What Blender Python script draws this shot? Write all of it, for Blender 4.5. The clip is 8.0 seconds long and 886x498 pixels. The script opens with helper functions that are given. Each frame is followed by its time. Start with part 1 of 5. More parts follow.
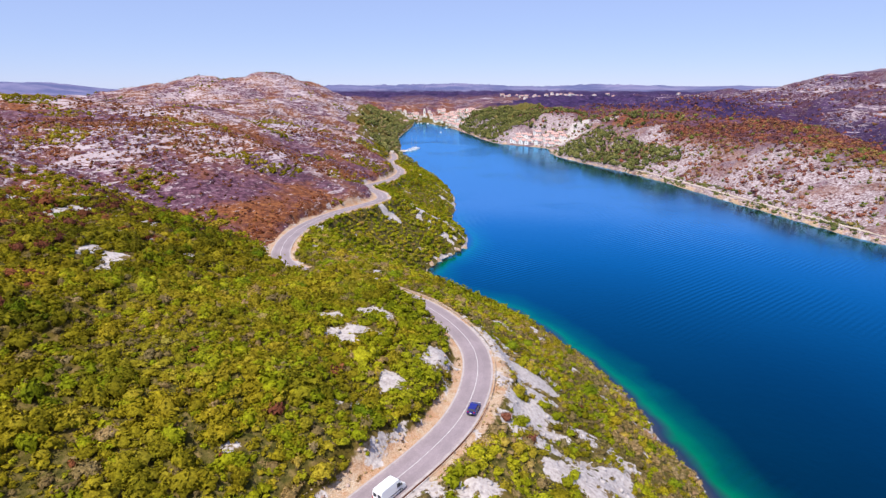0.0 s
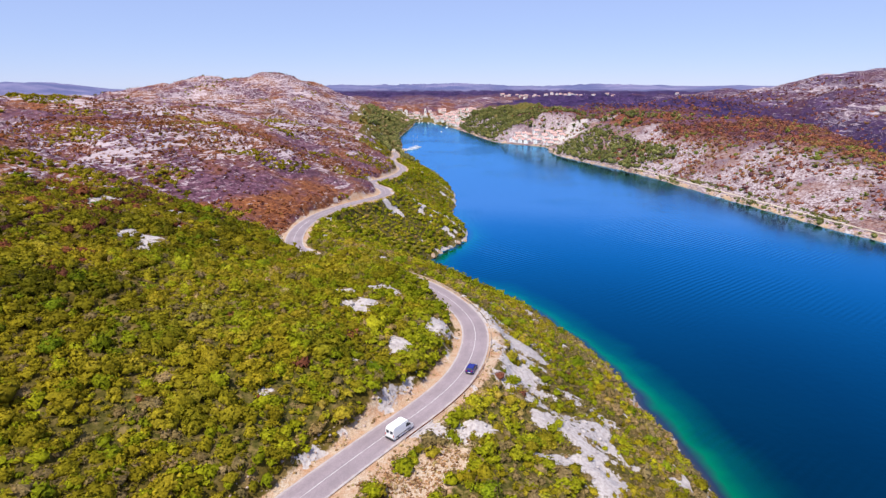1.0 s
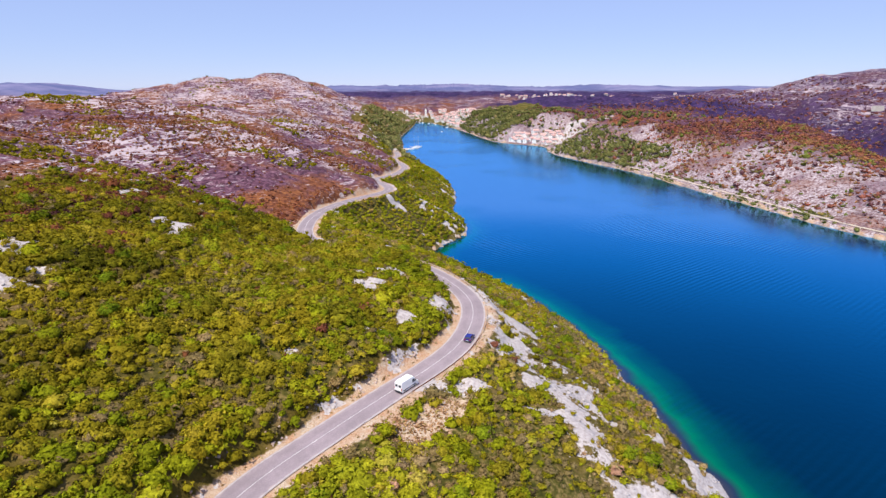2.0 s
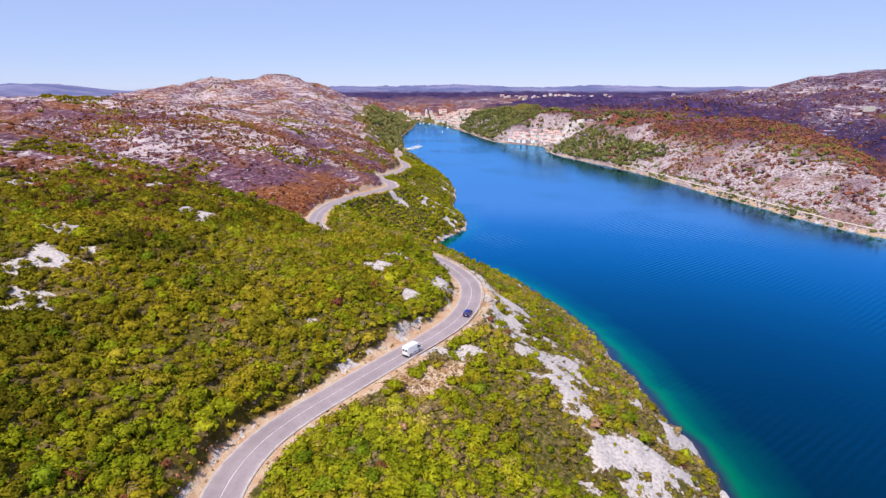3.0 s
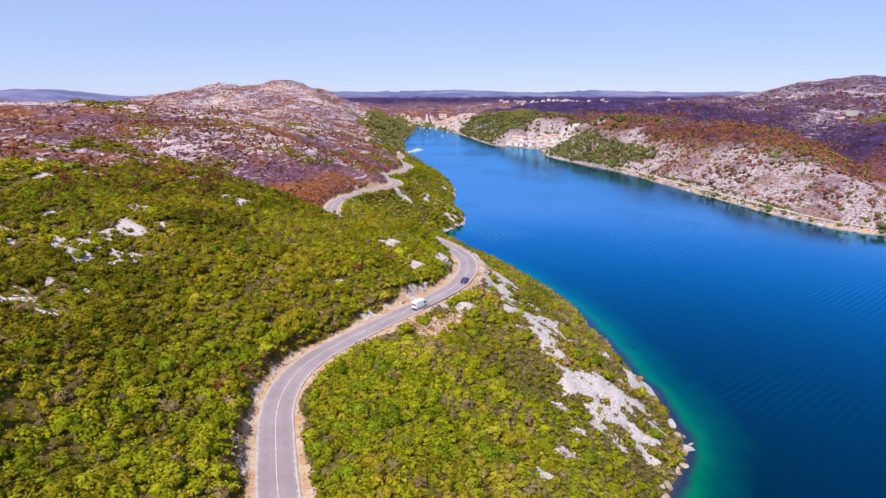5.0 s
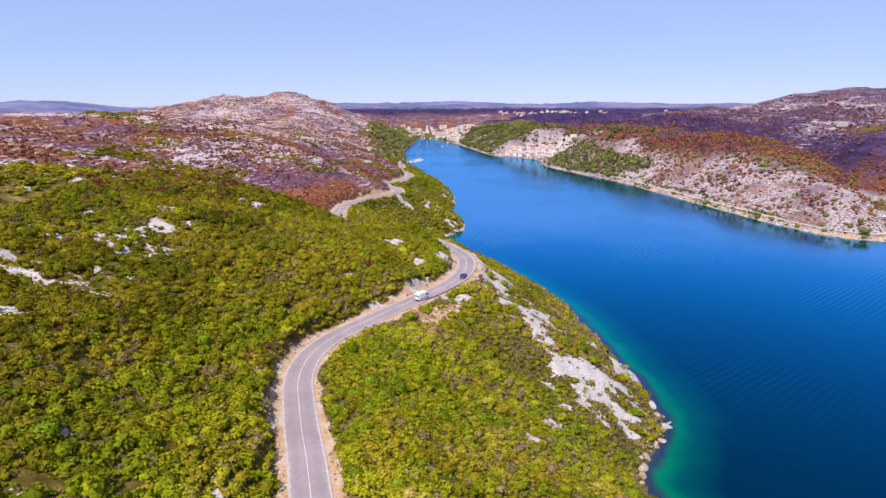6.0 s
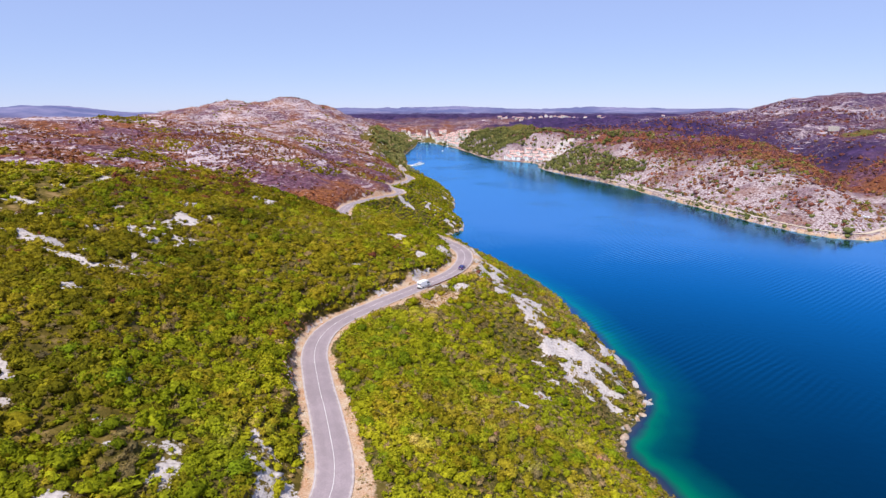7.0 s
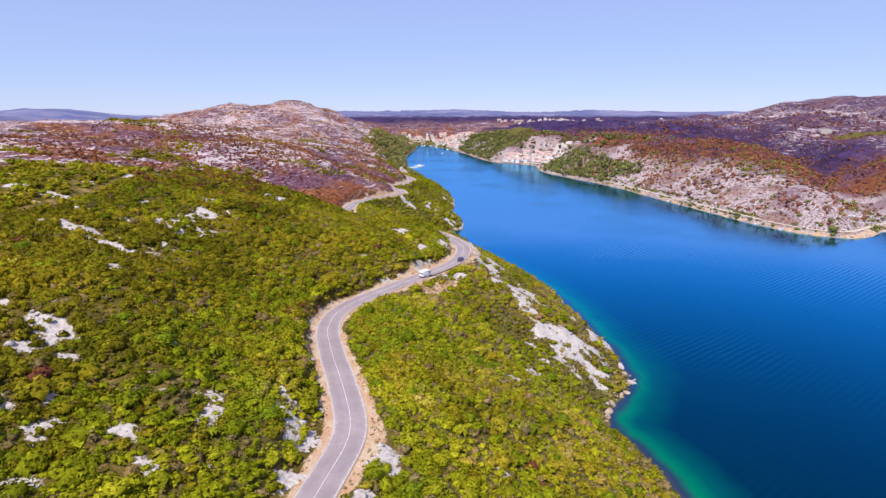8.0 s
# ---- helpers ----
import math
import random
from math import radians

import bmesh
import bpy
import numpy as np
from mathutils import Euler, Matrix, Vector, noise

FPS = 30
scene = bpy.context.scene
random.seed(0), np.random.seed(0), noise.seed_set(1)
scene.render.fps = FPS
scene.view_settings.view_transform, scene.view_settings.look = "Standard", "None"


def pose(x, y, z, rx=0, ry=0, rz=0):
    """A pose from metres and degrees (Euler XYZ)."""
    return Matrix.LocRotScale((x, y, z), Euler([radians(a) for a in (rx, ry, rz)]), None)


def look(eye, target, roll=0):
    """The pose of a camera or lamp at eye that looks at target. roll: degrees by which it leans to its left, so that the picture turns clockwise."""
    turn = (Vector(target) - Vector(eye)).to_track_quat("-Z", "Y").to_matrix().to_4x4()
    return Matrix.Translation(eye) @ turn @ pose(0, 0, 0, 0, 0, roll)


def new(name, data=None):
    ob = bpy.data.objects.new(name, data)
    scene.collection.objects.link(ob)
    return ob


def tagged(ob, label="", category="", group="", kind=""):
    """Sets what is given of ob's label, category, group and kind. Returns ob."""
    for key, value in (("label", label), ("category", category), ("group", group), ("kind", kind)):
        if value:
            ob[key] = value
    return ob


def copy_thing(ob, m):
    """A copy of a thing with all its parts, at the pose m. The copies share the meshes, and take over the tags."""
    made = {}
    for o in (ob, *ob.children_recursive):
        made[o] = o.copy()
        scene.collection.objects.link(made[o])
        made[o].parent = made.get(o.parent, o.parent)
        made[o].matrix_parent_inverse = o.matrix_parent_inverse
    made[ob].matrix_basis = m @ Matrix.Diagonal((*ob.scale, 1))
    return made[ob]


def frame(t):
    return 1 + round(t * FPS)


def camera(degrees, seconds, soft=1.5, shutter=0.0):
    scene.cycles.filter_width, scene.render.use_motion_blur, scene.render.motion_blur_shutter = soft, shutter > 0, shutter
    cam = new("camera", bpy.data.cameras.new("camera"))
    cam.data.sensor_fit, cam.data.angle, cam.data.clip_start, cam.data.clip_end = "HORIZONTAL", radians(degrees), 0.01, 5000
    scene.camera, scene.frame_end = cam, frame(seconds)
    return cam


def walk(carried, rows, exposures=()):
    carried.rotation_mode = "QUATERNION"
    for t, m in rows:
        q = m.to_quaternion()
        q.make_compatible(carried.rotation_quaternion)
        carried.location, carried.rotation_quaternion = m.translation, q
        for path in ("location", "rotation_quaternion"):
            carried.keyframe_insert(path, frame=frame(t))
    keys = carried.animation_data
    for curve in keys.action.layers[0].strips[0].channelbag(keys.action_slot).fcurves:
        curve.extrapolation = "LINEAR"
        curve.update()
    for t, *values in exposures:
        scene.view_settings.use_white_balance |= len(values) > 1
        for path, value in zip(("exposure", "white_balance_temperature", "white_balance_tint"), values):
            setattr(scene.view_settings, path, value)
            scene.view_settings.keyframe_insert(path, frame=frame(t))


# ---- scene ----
cam = camera(75.3, 8.0, soft=1.4)
METRES, EYE, TILT, LEAN, TURN = 140.0, 98.0, -15.9, 0.0, 0.0
ROWS = [
    (0.0, 0.0, 0.0, 0.0, 0.0, 0.0, -0.0),
    (0.5, -0.0011, -0.057, -0.0154, 0.03, -0.02, 0.01),
    (1.0, -0.0017, -0.1176, -0.0318, 0.06, -0.02, 0.02),
    (1.5, -0.0023, -0.1759, -0.0477, 0.07, 0.0, 0.02),
    (3.0, -0.0047, -0.3578, -0.0966, 0.11, 0.09, 0.02),
    (3.5, -0.0053, -0.4174, -0.1123, 0.11, 0.13, 0.01),
    (4.0, -0.0061, -0.4792, -0.1291, 0.12, 0.19, 0.03),
    (4.5, -0.0068, -0.5381, -0.1456, 0.12, 0.24, 0.05),
    (6.0, -0.008, -0.7215, -0.1968, 0.12, 1.64, 0.05),
    (6.5, -0.0082, -0.7812, -0.2142, 0.12, 1.95, 0.06),
    (7.0, -0.0082, -0.8429, -0.2326, 0.1, 2.11, 0.04),
    (7.5, -0.0083, -0.9017, -0.2497, 0.09, 2.25, 0.04),
    (8.0, -0.0085, -0.9634, -0.2678, 0.1, 2.41, 0.04),
]
walk(cam, [(t, pose(0, 0, EYE, TILT, LEAN, TURN) @ pose(METRES * x, METRES * y, METRES * z, 90 + pitch, roll, yaw)) for t, x, y, z, yaw, pitch, roll in ROWS])

# ---- daylight ----
SUN_AZ, SUN_EL = radians(207), radians(60)          # where the sun stands: clockwise from +y, and its height
world = bpy.data.worlds.new("sky")
scene.world = world
world.use_nodes = True
wn = world.node_tree
sky = wn.nodes.new("ShaderNodeTexSky")
sky.sky_type, sky.sun_disc = "NISHITA", False
sky.sun_elevation, sky.sun_rotation = SUN_EL, SUN_AZ
sky.air_density, sky.dust_density, sky.ozone_density = 0.8, 0.0, 5.0
wn.nodes["Background"].inputs[1].default_value = 0.085
haze = wn.nodes.new("ShaderNodeMix")
haze.data_type = "RGBA"
haze.inputs[0].default_value, haze.inputs[7].default_value = 0.62, (4.1, 5.0, 9.0, 1)      # summer haze evens the sky out
wn.links.new(sky.outputs[0], haze.inputs[6])
wn.links.new(haze.outputs[2], wn.nodes["Background"].inputs[0])
sun = new("sun", bpy.data.lights.new("sun", "SUN"))
sun.data.energy, sun.data.angle, sun.data.color = 4.8, radians(0.53), (1.0, 0.94, 0.85)
to_sun = Vector((math.sin(SUN_AZ) * math.cos(SUN_EL), math.cos(SUN_AZ) * math.cos(SUN_EL), math.sin(SUN_EL)))
sun.matrix_world = look((0, 0, 300), Vector((0, 0, 300)) - to_sun)
scene.view_settings.exposure = 0.49


# ---- node helpers ----
def material(name, rough=0.9, spec=0.2):
    m = bpy.data.materials.new(name)
    m.use_nodes = True
    b = m.node_tree.nodes["Principled BSDF"]
    b.inputs["Roughness"].default_value = rough
    b.inputs["Specular IOR Level"].default_value = spec
    return m, m.node_tree, b


def plug(tree, socket, value):
    if isinstance(value, bpy.types.NodeSocket):
        tree.links.new(value, socket)
    elif isinstance(value, (tuple, list)) and len(value) == 3 and socket.type == "RGBA":
        socket.default_value = (*value, 1)
    else:
        socket.default_value = value


def node(tree, kind, **ins):
    n = tree.nodes.new(kind)
    for k, v in ins.items():
        plug(tree, n.inputs[k.replace("_", " ")], v)
    return n


def position(tree, scale=(1, 1, 1), rot=(0, 0, 0)):
    g = tree.nodes.new("ShaderNodeNewGeometry")
    mp = tree.nodes.new("ShaderNodeMapping")
    mp.inputs["Scale"].default_value, mp.inputs["Rotation"].default_value = scale, rot
    tree.links.new(g.outputs["Position"], mp.inputs["Vector"])
    return mp.outputs[0]


def grain(tree, scale, detail=4.0, vec=None, rough=0.6, warp=0.0):
    n = node(tree, "ShaderNodeTexNoise", Scale=scale, Detail=detail, Roughness=rough, Distortion=warp)
    tree.links.new(vec or position(tree), n.inputs["Vector"])
    return n.outputs["Fac"]


def ramp(tree, fac, *stops):
    r = tree.nodes.new("ShaderNodeValToRGB")
    el = r.color_ramp.elements
    while len(el) < len(stops):
        el.new(0.5)
    for e, (p, c) in zip(el, stops):
        e.position = p
        e.color = (*c, 1) if isinstance(c, (tuple, list)) else (c, c, c, 1)
    plug(tree, r.inputs[0], fac)
    return r.outputs[0]


def mix(tree, fac, a, b, kind="MIX"):
    n = tree.nodes.new("ShaderNodeMix")
    n.data_type, n.blend_type = "RGBA", kind
    for sock, v in ((n.inputs[0], fac), (n.inputs[6], a), (n.inputs[7], b)):
        plug(tree, sock, v)
    return n.outputs[2]


def calc(tree, op, a, b=0.0, clamp=False):
    n = tree.nodes.new("ShaderNodeMath")
    n.operation, n.use_clamp = op, clamp
    plug(tree, n.inputs[0], a)
    plug(tree, n.inputs[1], b)
    return n.outputs[0]


def attr(tree, name):
    n = tree.nodes.new("ShaderNodeAttribute")
    n.attribute_name = name
    return n.outputs["Fac"]


def bump(tree, bsdf, height, strength=0.5, distance=0.1):
    n = node(tree, "ShaderNodeBump", Strength=strength, Distance=distance, Height=height)
    tree.links.new(n.outputs[0], bsdf.inputs["Normal"])


# ---- materials ----
def ground_material():
    """Soil under scrub, pale limestone, burnt earth, dry verge, seabed: one sheet, blended by where each lies."""
    m, t, b = material("ground", 0.95, 0.1)
    fine, mid = grain(t, 1.3, 7), grain(t, 0.25, 5)
    # brown-green soil under scrub, toned darker to add shade in the gaps
    under = ramp(t, grain(t, 0.9, 5), (0.35, (0.030, 0.032, 0.006)), (0.5, (0.075, 0.066, 0.014)), (0.65, (0.19, 0.135, 0.05)))
    soil = ramp(t, mid, (0.3, (0.045, 0.036, 0.005)), (0.52, (0.10, 0.072, 0.014)), (0.72, (0.24, 0.155, 0.07)))
    rock = ramp(t, fine, (0.25, (0.20, 0.17, 0.17)), (0.45, (0.37, 0.325, 0.315)), (0.75, (0.53, 0.485, 0.47)))
    ledge = grain(t, 0.26, 9, position(t, (1.0, 0.55, 4.0)), 0.78, 0.6)
    patchy = grain(t, 0.022, 6, None, 0.65)
    strata = grain(t, 0.26, 5, position(t, (0.10, 0.10, 1.45)), 0.62, 0.9)      # limestone beds cropping out along the contours
    charred = grain(t, 0.011, 7, position(t, (1, 1, 2.5)), 0.7)
    ash = ramp(t, grain(t, 0.3, 9, None, 0.78), (0.40, (0.028, 0.011, 0.020)), (0.52, (0.100, 0.043, 0.068)), (0.62, (0.20, 0.106, 0.138)), (0.72, (0.37, 0.28, 0.31)))
    rust = ramp(t, grain(t, 0.4, 8, None, 0.75), (0.38, (0.05, 0.018, 0.014)), (0.52, (0.165, 0.056, 0.024)), (0.68, (0.30, 0.13, 0.045)))
    burnt = mix(t, ramp(t, patchy, (0.46, 0.0), (0.56, 1.0)), ash, rust)
    burnt = mix(t, ramp(t, charred, (0.55, 0.0), (0.64, 0.7)), burnt, ramp(t, fine, (0.35, (0.016, 0.008, 0.018)), (0.6, (0.055, 0.026, 0.036)), (0.75, (0.17, 0.10, 0.11))))
    wall = node(t, "ShaderNodeTexVoronoi", Scale=0.022)
    wall.feature = "DISTANCE_TO_EDGE"
    warp = node(t, "ShaderNodeTexNoise", Scale=0.02, Detail=3.0)
    t.links.new(position(t), warp.inputs["Vector"])
    shove = node(t, "ShaderNodeVectorMath")
    shove.operation = "MULTIPLY_ADD"
    t.links.new(warp.outputs["Color"], shove.inputs[0])
    shove.inputs[1].default_value = (90, 90, 0)
    t.links.new(position(t), shove.inputs[2])
    t.links.new(shove.outputs[0], wall.inputs["Vector"])
    walls = ramp(t, calc(t, "ADD", wall.outputs["Distance"], calc(t, "MULTIPLY", ledge, 0.08)), (0.052, 1.0), (0.075, 0.0))
    verge = ramp(t, grain(t, 5.0, 6), (0.32, (0.27, 0.175, 0.115)), (0.46, (0.36, 0.265, 0.18)), (0.56, (0.42, 0.34, 0.265)), (0.72, (0.50, 0.435, 0.40)))
    verge = mix(t, 1.0, verge, ramp(t, mid, (0.35, (0.98, 0.72, 0.56)), (0.62, 1.1)), "MULTIPLY")
    bed = ramp(t, mid, (0.3, (0.10, 0.09, 0.06)), (0.7, (0.28, 0.24, 0.15)))
    stony = attr(t, "stony")
    loose = calc(t, "ADD", ledge, calc(t, "MULTIPLY", calc(t, "SUBTRACT", stony, 0.5), 0.30))
    stones = calc(t, "MULTIPLY", ramp(t, loose, (0.54, 0.0), (0.59, 1.0)), ramp(t, stony, (0.02, 0.0), (0.2, 1.0)))
    beds = ramp(t, calc(t, "ADD", calc(t, "ADD", strata, calc(t, "MULTIPLY", calc(t, "SUBTRACT", ledge, 0.5), 0.55)), calc(t, "MULTIPLY", calc(t, "SUBTRACT", stony, 0.5), 0.36)), (0.572, 0.0), (0.612, 0.85))
    beds = calc(t, "MULTIPLY", calc(t, "MULTIPLY", beds, ramp(t, stony, (0.2, 0.0), (0.42, 1.0))), ramp(t, charred, (0.50, 1.0), (0.60, 0.25)))
    stones = calc(t, "MAXIMUM", stones, beds)
    stones = calc(t, "MAXIMUM", stones, calc(t, "MULTIPLY", walls, calc(t, "MULTIPLY", attr(t, "terrace"), 0.6)))
    c = mix(t, attr(t, "lush"), soil, under)
    c = mix(t, attr(t, "burnt"), c, burnt)
    c = mix(t, attr(t, "pale"), c, ramp(t, grain(t, 0.5, 7, None, 0.7), (0.38, (0.07, 0.032, 0.034)), (0.46, (0.21, 0.138, 0.145)), (0.54, (0.335, 0.283, 0.295)), (0.67, (0.47, 0.425, 0.44))))
    # dark burnt plain; the violet-blue cast is distance haze put into its colour
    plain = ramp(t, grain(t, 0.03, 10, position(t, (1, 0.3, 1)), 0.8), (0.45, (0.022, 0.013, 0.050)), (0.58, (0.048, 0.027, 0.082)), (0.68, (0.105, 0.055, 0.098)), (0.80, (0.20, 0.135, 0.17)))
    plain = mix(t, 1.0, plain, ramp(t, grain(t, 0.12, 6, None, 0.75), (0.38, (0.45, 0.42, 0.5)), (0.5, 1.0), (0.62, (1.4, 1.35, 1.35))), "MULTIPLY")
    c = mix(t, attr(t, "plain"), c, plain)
    c = mix(t, stones, c, mix(t, 0.5, rock, (0.43, 0.335, 0.385)))
    c = mix(t, ramp(t, calc(t, "ADD", attr(t, "verge"), calc(t, "MULTIPLY", calc(t, "SUBTRACT", fine, 0.5), 0.6)), (0.4, 0.0), (0.6, 1.0)), c, verge)
    c = mix(t, ramp(t, calc(t, "ADD", attr(t, "rock"), calc(t, "MULTIPLY", calc(t, "SUBTRACT", fine, 0.5), 1.1)), (0.44, 0.0), (0.56, 1.0)), c, rock)
    c = mix(t, attr(t, "wet"), c, bed)
    # distant hills: blue aerial haze is painted into their base colour
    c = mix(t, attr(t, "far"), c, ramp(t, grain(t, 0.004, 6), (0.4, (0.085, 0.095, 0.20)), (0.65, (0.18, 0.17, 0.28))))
    t.links.new(c, b.inputs["Base Color"])
    bump(t, b, calc(t, "ADD", fine, mid), 0.9, 0.4)
    return m


def leaf_material(name, dark, mid, light, dry):
    m, t, b = material(name, 0.75, 0.05)
    c = ramp(t, attr(t, "tint"), (0.0, dark), (0.45, mid), (0.8, light), (1.0, dry))
    g = node(t, "ShaderNodeNewGeometry")
    c = mix(t, 1.0, c, ramp(t, g.outputs["Random Per Island"], (0.0, 0.74), (1.0, 1.2)), "MULTIPLY")
    c = mix(t, 1.0, c, ramp(t, grain(t, 2.2, 3), (0.35, 0.66), (0.65, 1.32)), "MULTIPLY")
    c = mix(t, 1.0, c, ramp(t, grain(t, 8.5, 2), (0.36, 0.76), (0.64, 1.24)), "MULTIPLY")
    c = mix(t, 0.4, c, mix(t, 1.0, c, ramp(t, grain(t, 0.05, 3), (0.35, (0.45, 0.6, 0.5)), (0.65, (1.6, 1.35, 1.3))), "MULTIPLY"))
    t.links.new(c, b.inputs["Base Color"])
    bump(t, b, grain(t, 5.0, 3), 0.8, 0.12)
    thin = node(t, "ShaderNodeBsdfTranslucent", Color=mix(t, 1.0, c, (1.35, 1.2, 0.7), "MULTIPLY"))
    both = node(t, "ShaderNodeMixShader", Fac=0.24)
    t.links.new(b.outputs[0], both.inputs[1])
    t.links.new(thin.outputs[0], both.inputs[2])
    t.links.new(both.outputs[0], t.nodes["Material Output"].inputs["Surface"])
    return m


def water_material():
    """Clear inlet water: its own colour by depth under a sky-reflecting, faintly rippled surface."""
    m = bpy.data.materials.new("sea")
    m.use_nodes = True
    t = m.node_tree
    t.nodes.clear()
    body = ramp(t, attr(t, "depth"), (0.0, (0.035, 0.03, 0.034)), (0.10, (0.014, 0.022, 0.036)), (0.22, (0.0, 0.105, 0.038)), (0.36, (0.0, 0.045, 0.033)), (0.7, (0.0, 0.007, 0.014)), (1.0, (0.0, 0.0055, 0.0125)))
    body = mix(t, 0.4, body, mix(t, 1.0, body, ramp(t, grain(t, 0.02, 3), (0.35, 0.6), (0.65, 1.4)), "MULTIPLY"))
    wave = node(t, "ShaderNodeTexWave", Scale=0.11, Distortion=2.5, Detail=2.0, Detail_Scale=0.5)
    t.links.new(position(t, (1, 1, 1), (0, 0, radians(52))), wave.inputs["Vector"])
    trains = ramp(t, grain(t, 0.009, 2), (0.46, 0.0), (0.60, 1.0))
    h = calc(t, "ADD", calc(t, "MULTIPLY", wave.outputs["Fac"], calc(t, "MULTIPLY", trains, 0.52)), calc(t, "MULTIPLY", grain(t, 0.35, 4), 0.4))
    relief = node(t, "ShaderNodeBump", Strength=0.35, Distance=0.3, Height=h)
    fresnel = node(t, "ShaderNodeFresnel", IOR=1.34)
    t.links.new(relief.outputs[0], fresnel.inputs["Normal"])
    shine = calc(t, "MULTIPLY", calc(t, "POWER", fresnel.outputs[0], 1.3), 4.9, True)
    deep = node(t, "ShaderNodeBsdfDiffuse", Color=body)
    gloss = node(t, "ShaderNodeBsdfGlossy", Color=ramp(t, shine, (0.25, (0.015, 0.46, 0.95)), (0.55, (0.025, 0.49, 1.0)), (0.8, (0.07, 0.48, 0.92)), (1.0, (0.20, 0.54, 0.90))), Roughness=0.12)
    t.links.new(relief.outputs[0], gloss.inputs["Normal"])
    both = node(t, "ShaderNodeMixShader", Fac=shine)
    t.links.new(deep.outputs[0], both.inputs[1])
    t.links.new(gloss.outputs[0], both.inputs[2])
    out = node(t, "ShaderNodeOutputMaterial")
    t.links.new(both.outputs[0], out.inputs["Surface"])
    return m


def asphalt_material():
    m, t, b = material("asphalt", 0.85, 0.25)
    c = ramp(t, grain(t, 5.0, 6), (0.3, (0.205, 0.165, 0.182)), (0.7, (0.295, 0.24, 0.258)))
    c = mix(t, 0.5, c, mix(t, 1.0, c, ramp(t, grain(t, 0.15, 4), (0.35, 0.75), (0.65, 1.15)), "MULTIPLY"))
    off = calc(t, "ABSOLUTE", attr(t, "across"))
    dust = ramp(t, calc(t, "ADD", off, calc(t, "MULTIPLY", calc(t, "SUBTRACT", grain(t, 0.9, 5), 0.5), 0.5)), (0.80, 0.0), (1.02, 0.8))
    c = mix(t, dust, c, (0.42, 0.345, 0.32))
    tread = ramp(t, calc(t, "ABSOLUTE", calc(t, "SUBTRACT", off, 0.5)), (0.10, 1.0), (0.22, 0.0))
    c = mix(t, calc(t, "MULTIPLY", tread, ramp(t, grain(t, 0.35, 4), (0.4, 0.1), (0.6, 0.45))), c, (0.19, 0.155, 0.168))
    t.links.new(c, b.inputs["Base Color"])
    bump(t, b, grain(t, 30.0, 3), 0.3, 0.01)
    return m


def plain_material(name, a, c, rough=0.8, scale=2.0, spec=0.3, metal=0.0):
    m, t, b = material(name, rough, spec)
    t.links.new(ramp(t, grain(t, scale, 5), (0.3, a), (0.7, c)), b.inputs["Base Color"])
    b.inputs["Metallic"].default_value = metal
    return m


GROUND, SEA, ASPHALT = ground_material(), water_material(), asphalt_material()
WORN_PAINT = plain_material("worn_road_paint", (0.30, 0.27, 0.28), (0.42, 0.39, 0.39), 0.8, 0.9)
PAINT = plain_material("road_paint", (0.34, 0.31, 0.32), (0.62, 0.60, 0.59), 0.7, 1.1)
MAQUIS = leaf_material("maquis_leaf", (0.086, 0.110, 0.004), (0.208, 0.222, 0.007), (0.304, 0.296, 0.016), (0.378, 0.280, 0.100))
OLIVE = leaf_material("olive_maquis_leaf", (0.089, 0.080, 0.004), (0.210, 0.178, 0.009), (0.299, 0.245, 0.022), (0.336, 0.220, 0.080))
PARCHED = leaf_material("parched_leaf", (0.098, 0.073, 0.0350), (0.207, 0.151, 0.0600), (0.287, 0.213, 0.1100), (0.345, 0.190, 0.1300))
VIVID = leaf_material("vivid_leaf", (0.070, 0.102, 0.004), (0.150, 0.195, 0.007), (0.210, 0.245, 0.015), (0.24, 0.23, 0.03))
PINE = leaf_material("pine_needles", (0.075, 0.088, 0.028), (0.165, 0.172, 0.056), (0.250, 0.240, 0.085), (0.29, 0.22, 0.11))
SCORCHED = leaf_material("scorched_leaf", (0.050, 0.020, 0.024), (0.170, 0.058, 0.028), (0.265, 0.110, 0.040), (0.17, 0.15, 0.03))
SPARSE = leaf_material("sparse_leaf", (0.124, 0.056, 0.0680), (0.274, 0.097, 0.0640), (0.256, 0.153, 0.0600), (0.149, 0.176, 0.0360))


# ---- shape helpers ----
def part(name, bm, mat, parent=None, label=""):
    me = bpy.data.meshes.new(name)
    bm.to_mesh(me)
    bm.free()
    me.materials.append(mat)
    ob = new(name, me)
    ob.parent = parent
    return tagged(ob, label)


def sheet(name, verts, faces, mat, parent=None, smooth=True, **attrs):
    """One mesh object from arrays of corners and of equal-sided faces, with float attributes on its corners."""
    me = bpy.data.meshes.new(name)
    n, k = faces.shape
    me.vertices.add(len(verts))
    me.vertices.foreach_set("co", np.ascontiguousarray(verts, np.float32).ravel())
    me.loops.add(n * k)
    me.loops.foreach_set("vertex_index", np.ascontiguousarray(faces, np.int32).ravel())
    me.polygons.add(n)
    me.polygons.foreach_set("loop_start", np.arange(0, n * k, k, dtype=np.int32))
    me.polygons.foreach_set("use_smooth", np.full(n, smooth, bool))
    for key, values in attrs.items():
        me.attributes.new(key, "FLOAT", "POINT").data.foreach_set("value", np.ascontiguousarray(values, np.float32))
    me.update(calc_edges=True)
    me.materials.append(mat)
    ob = new(name, me)
    ob.parent = parent
    return ob


rng = np.random.default_rng(7)
TABLE = rng.random((256, 256))


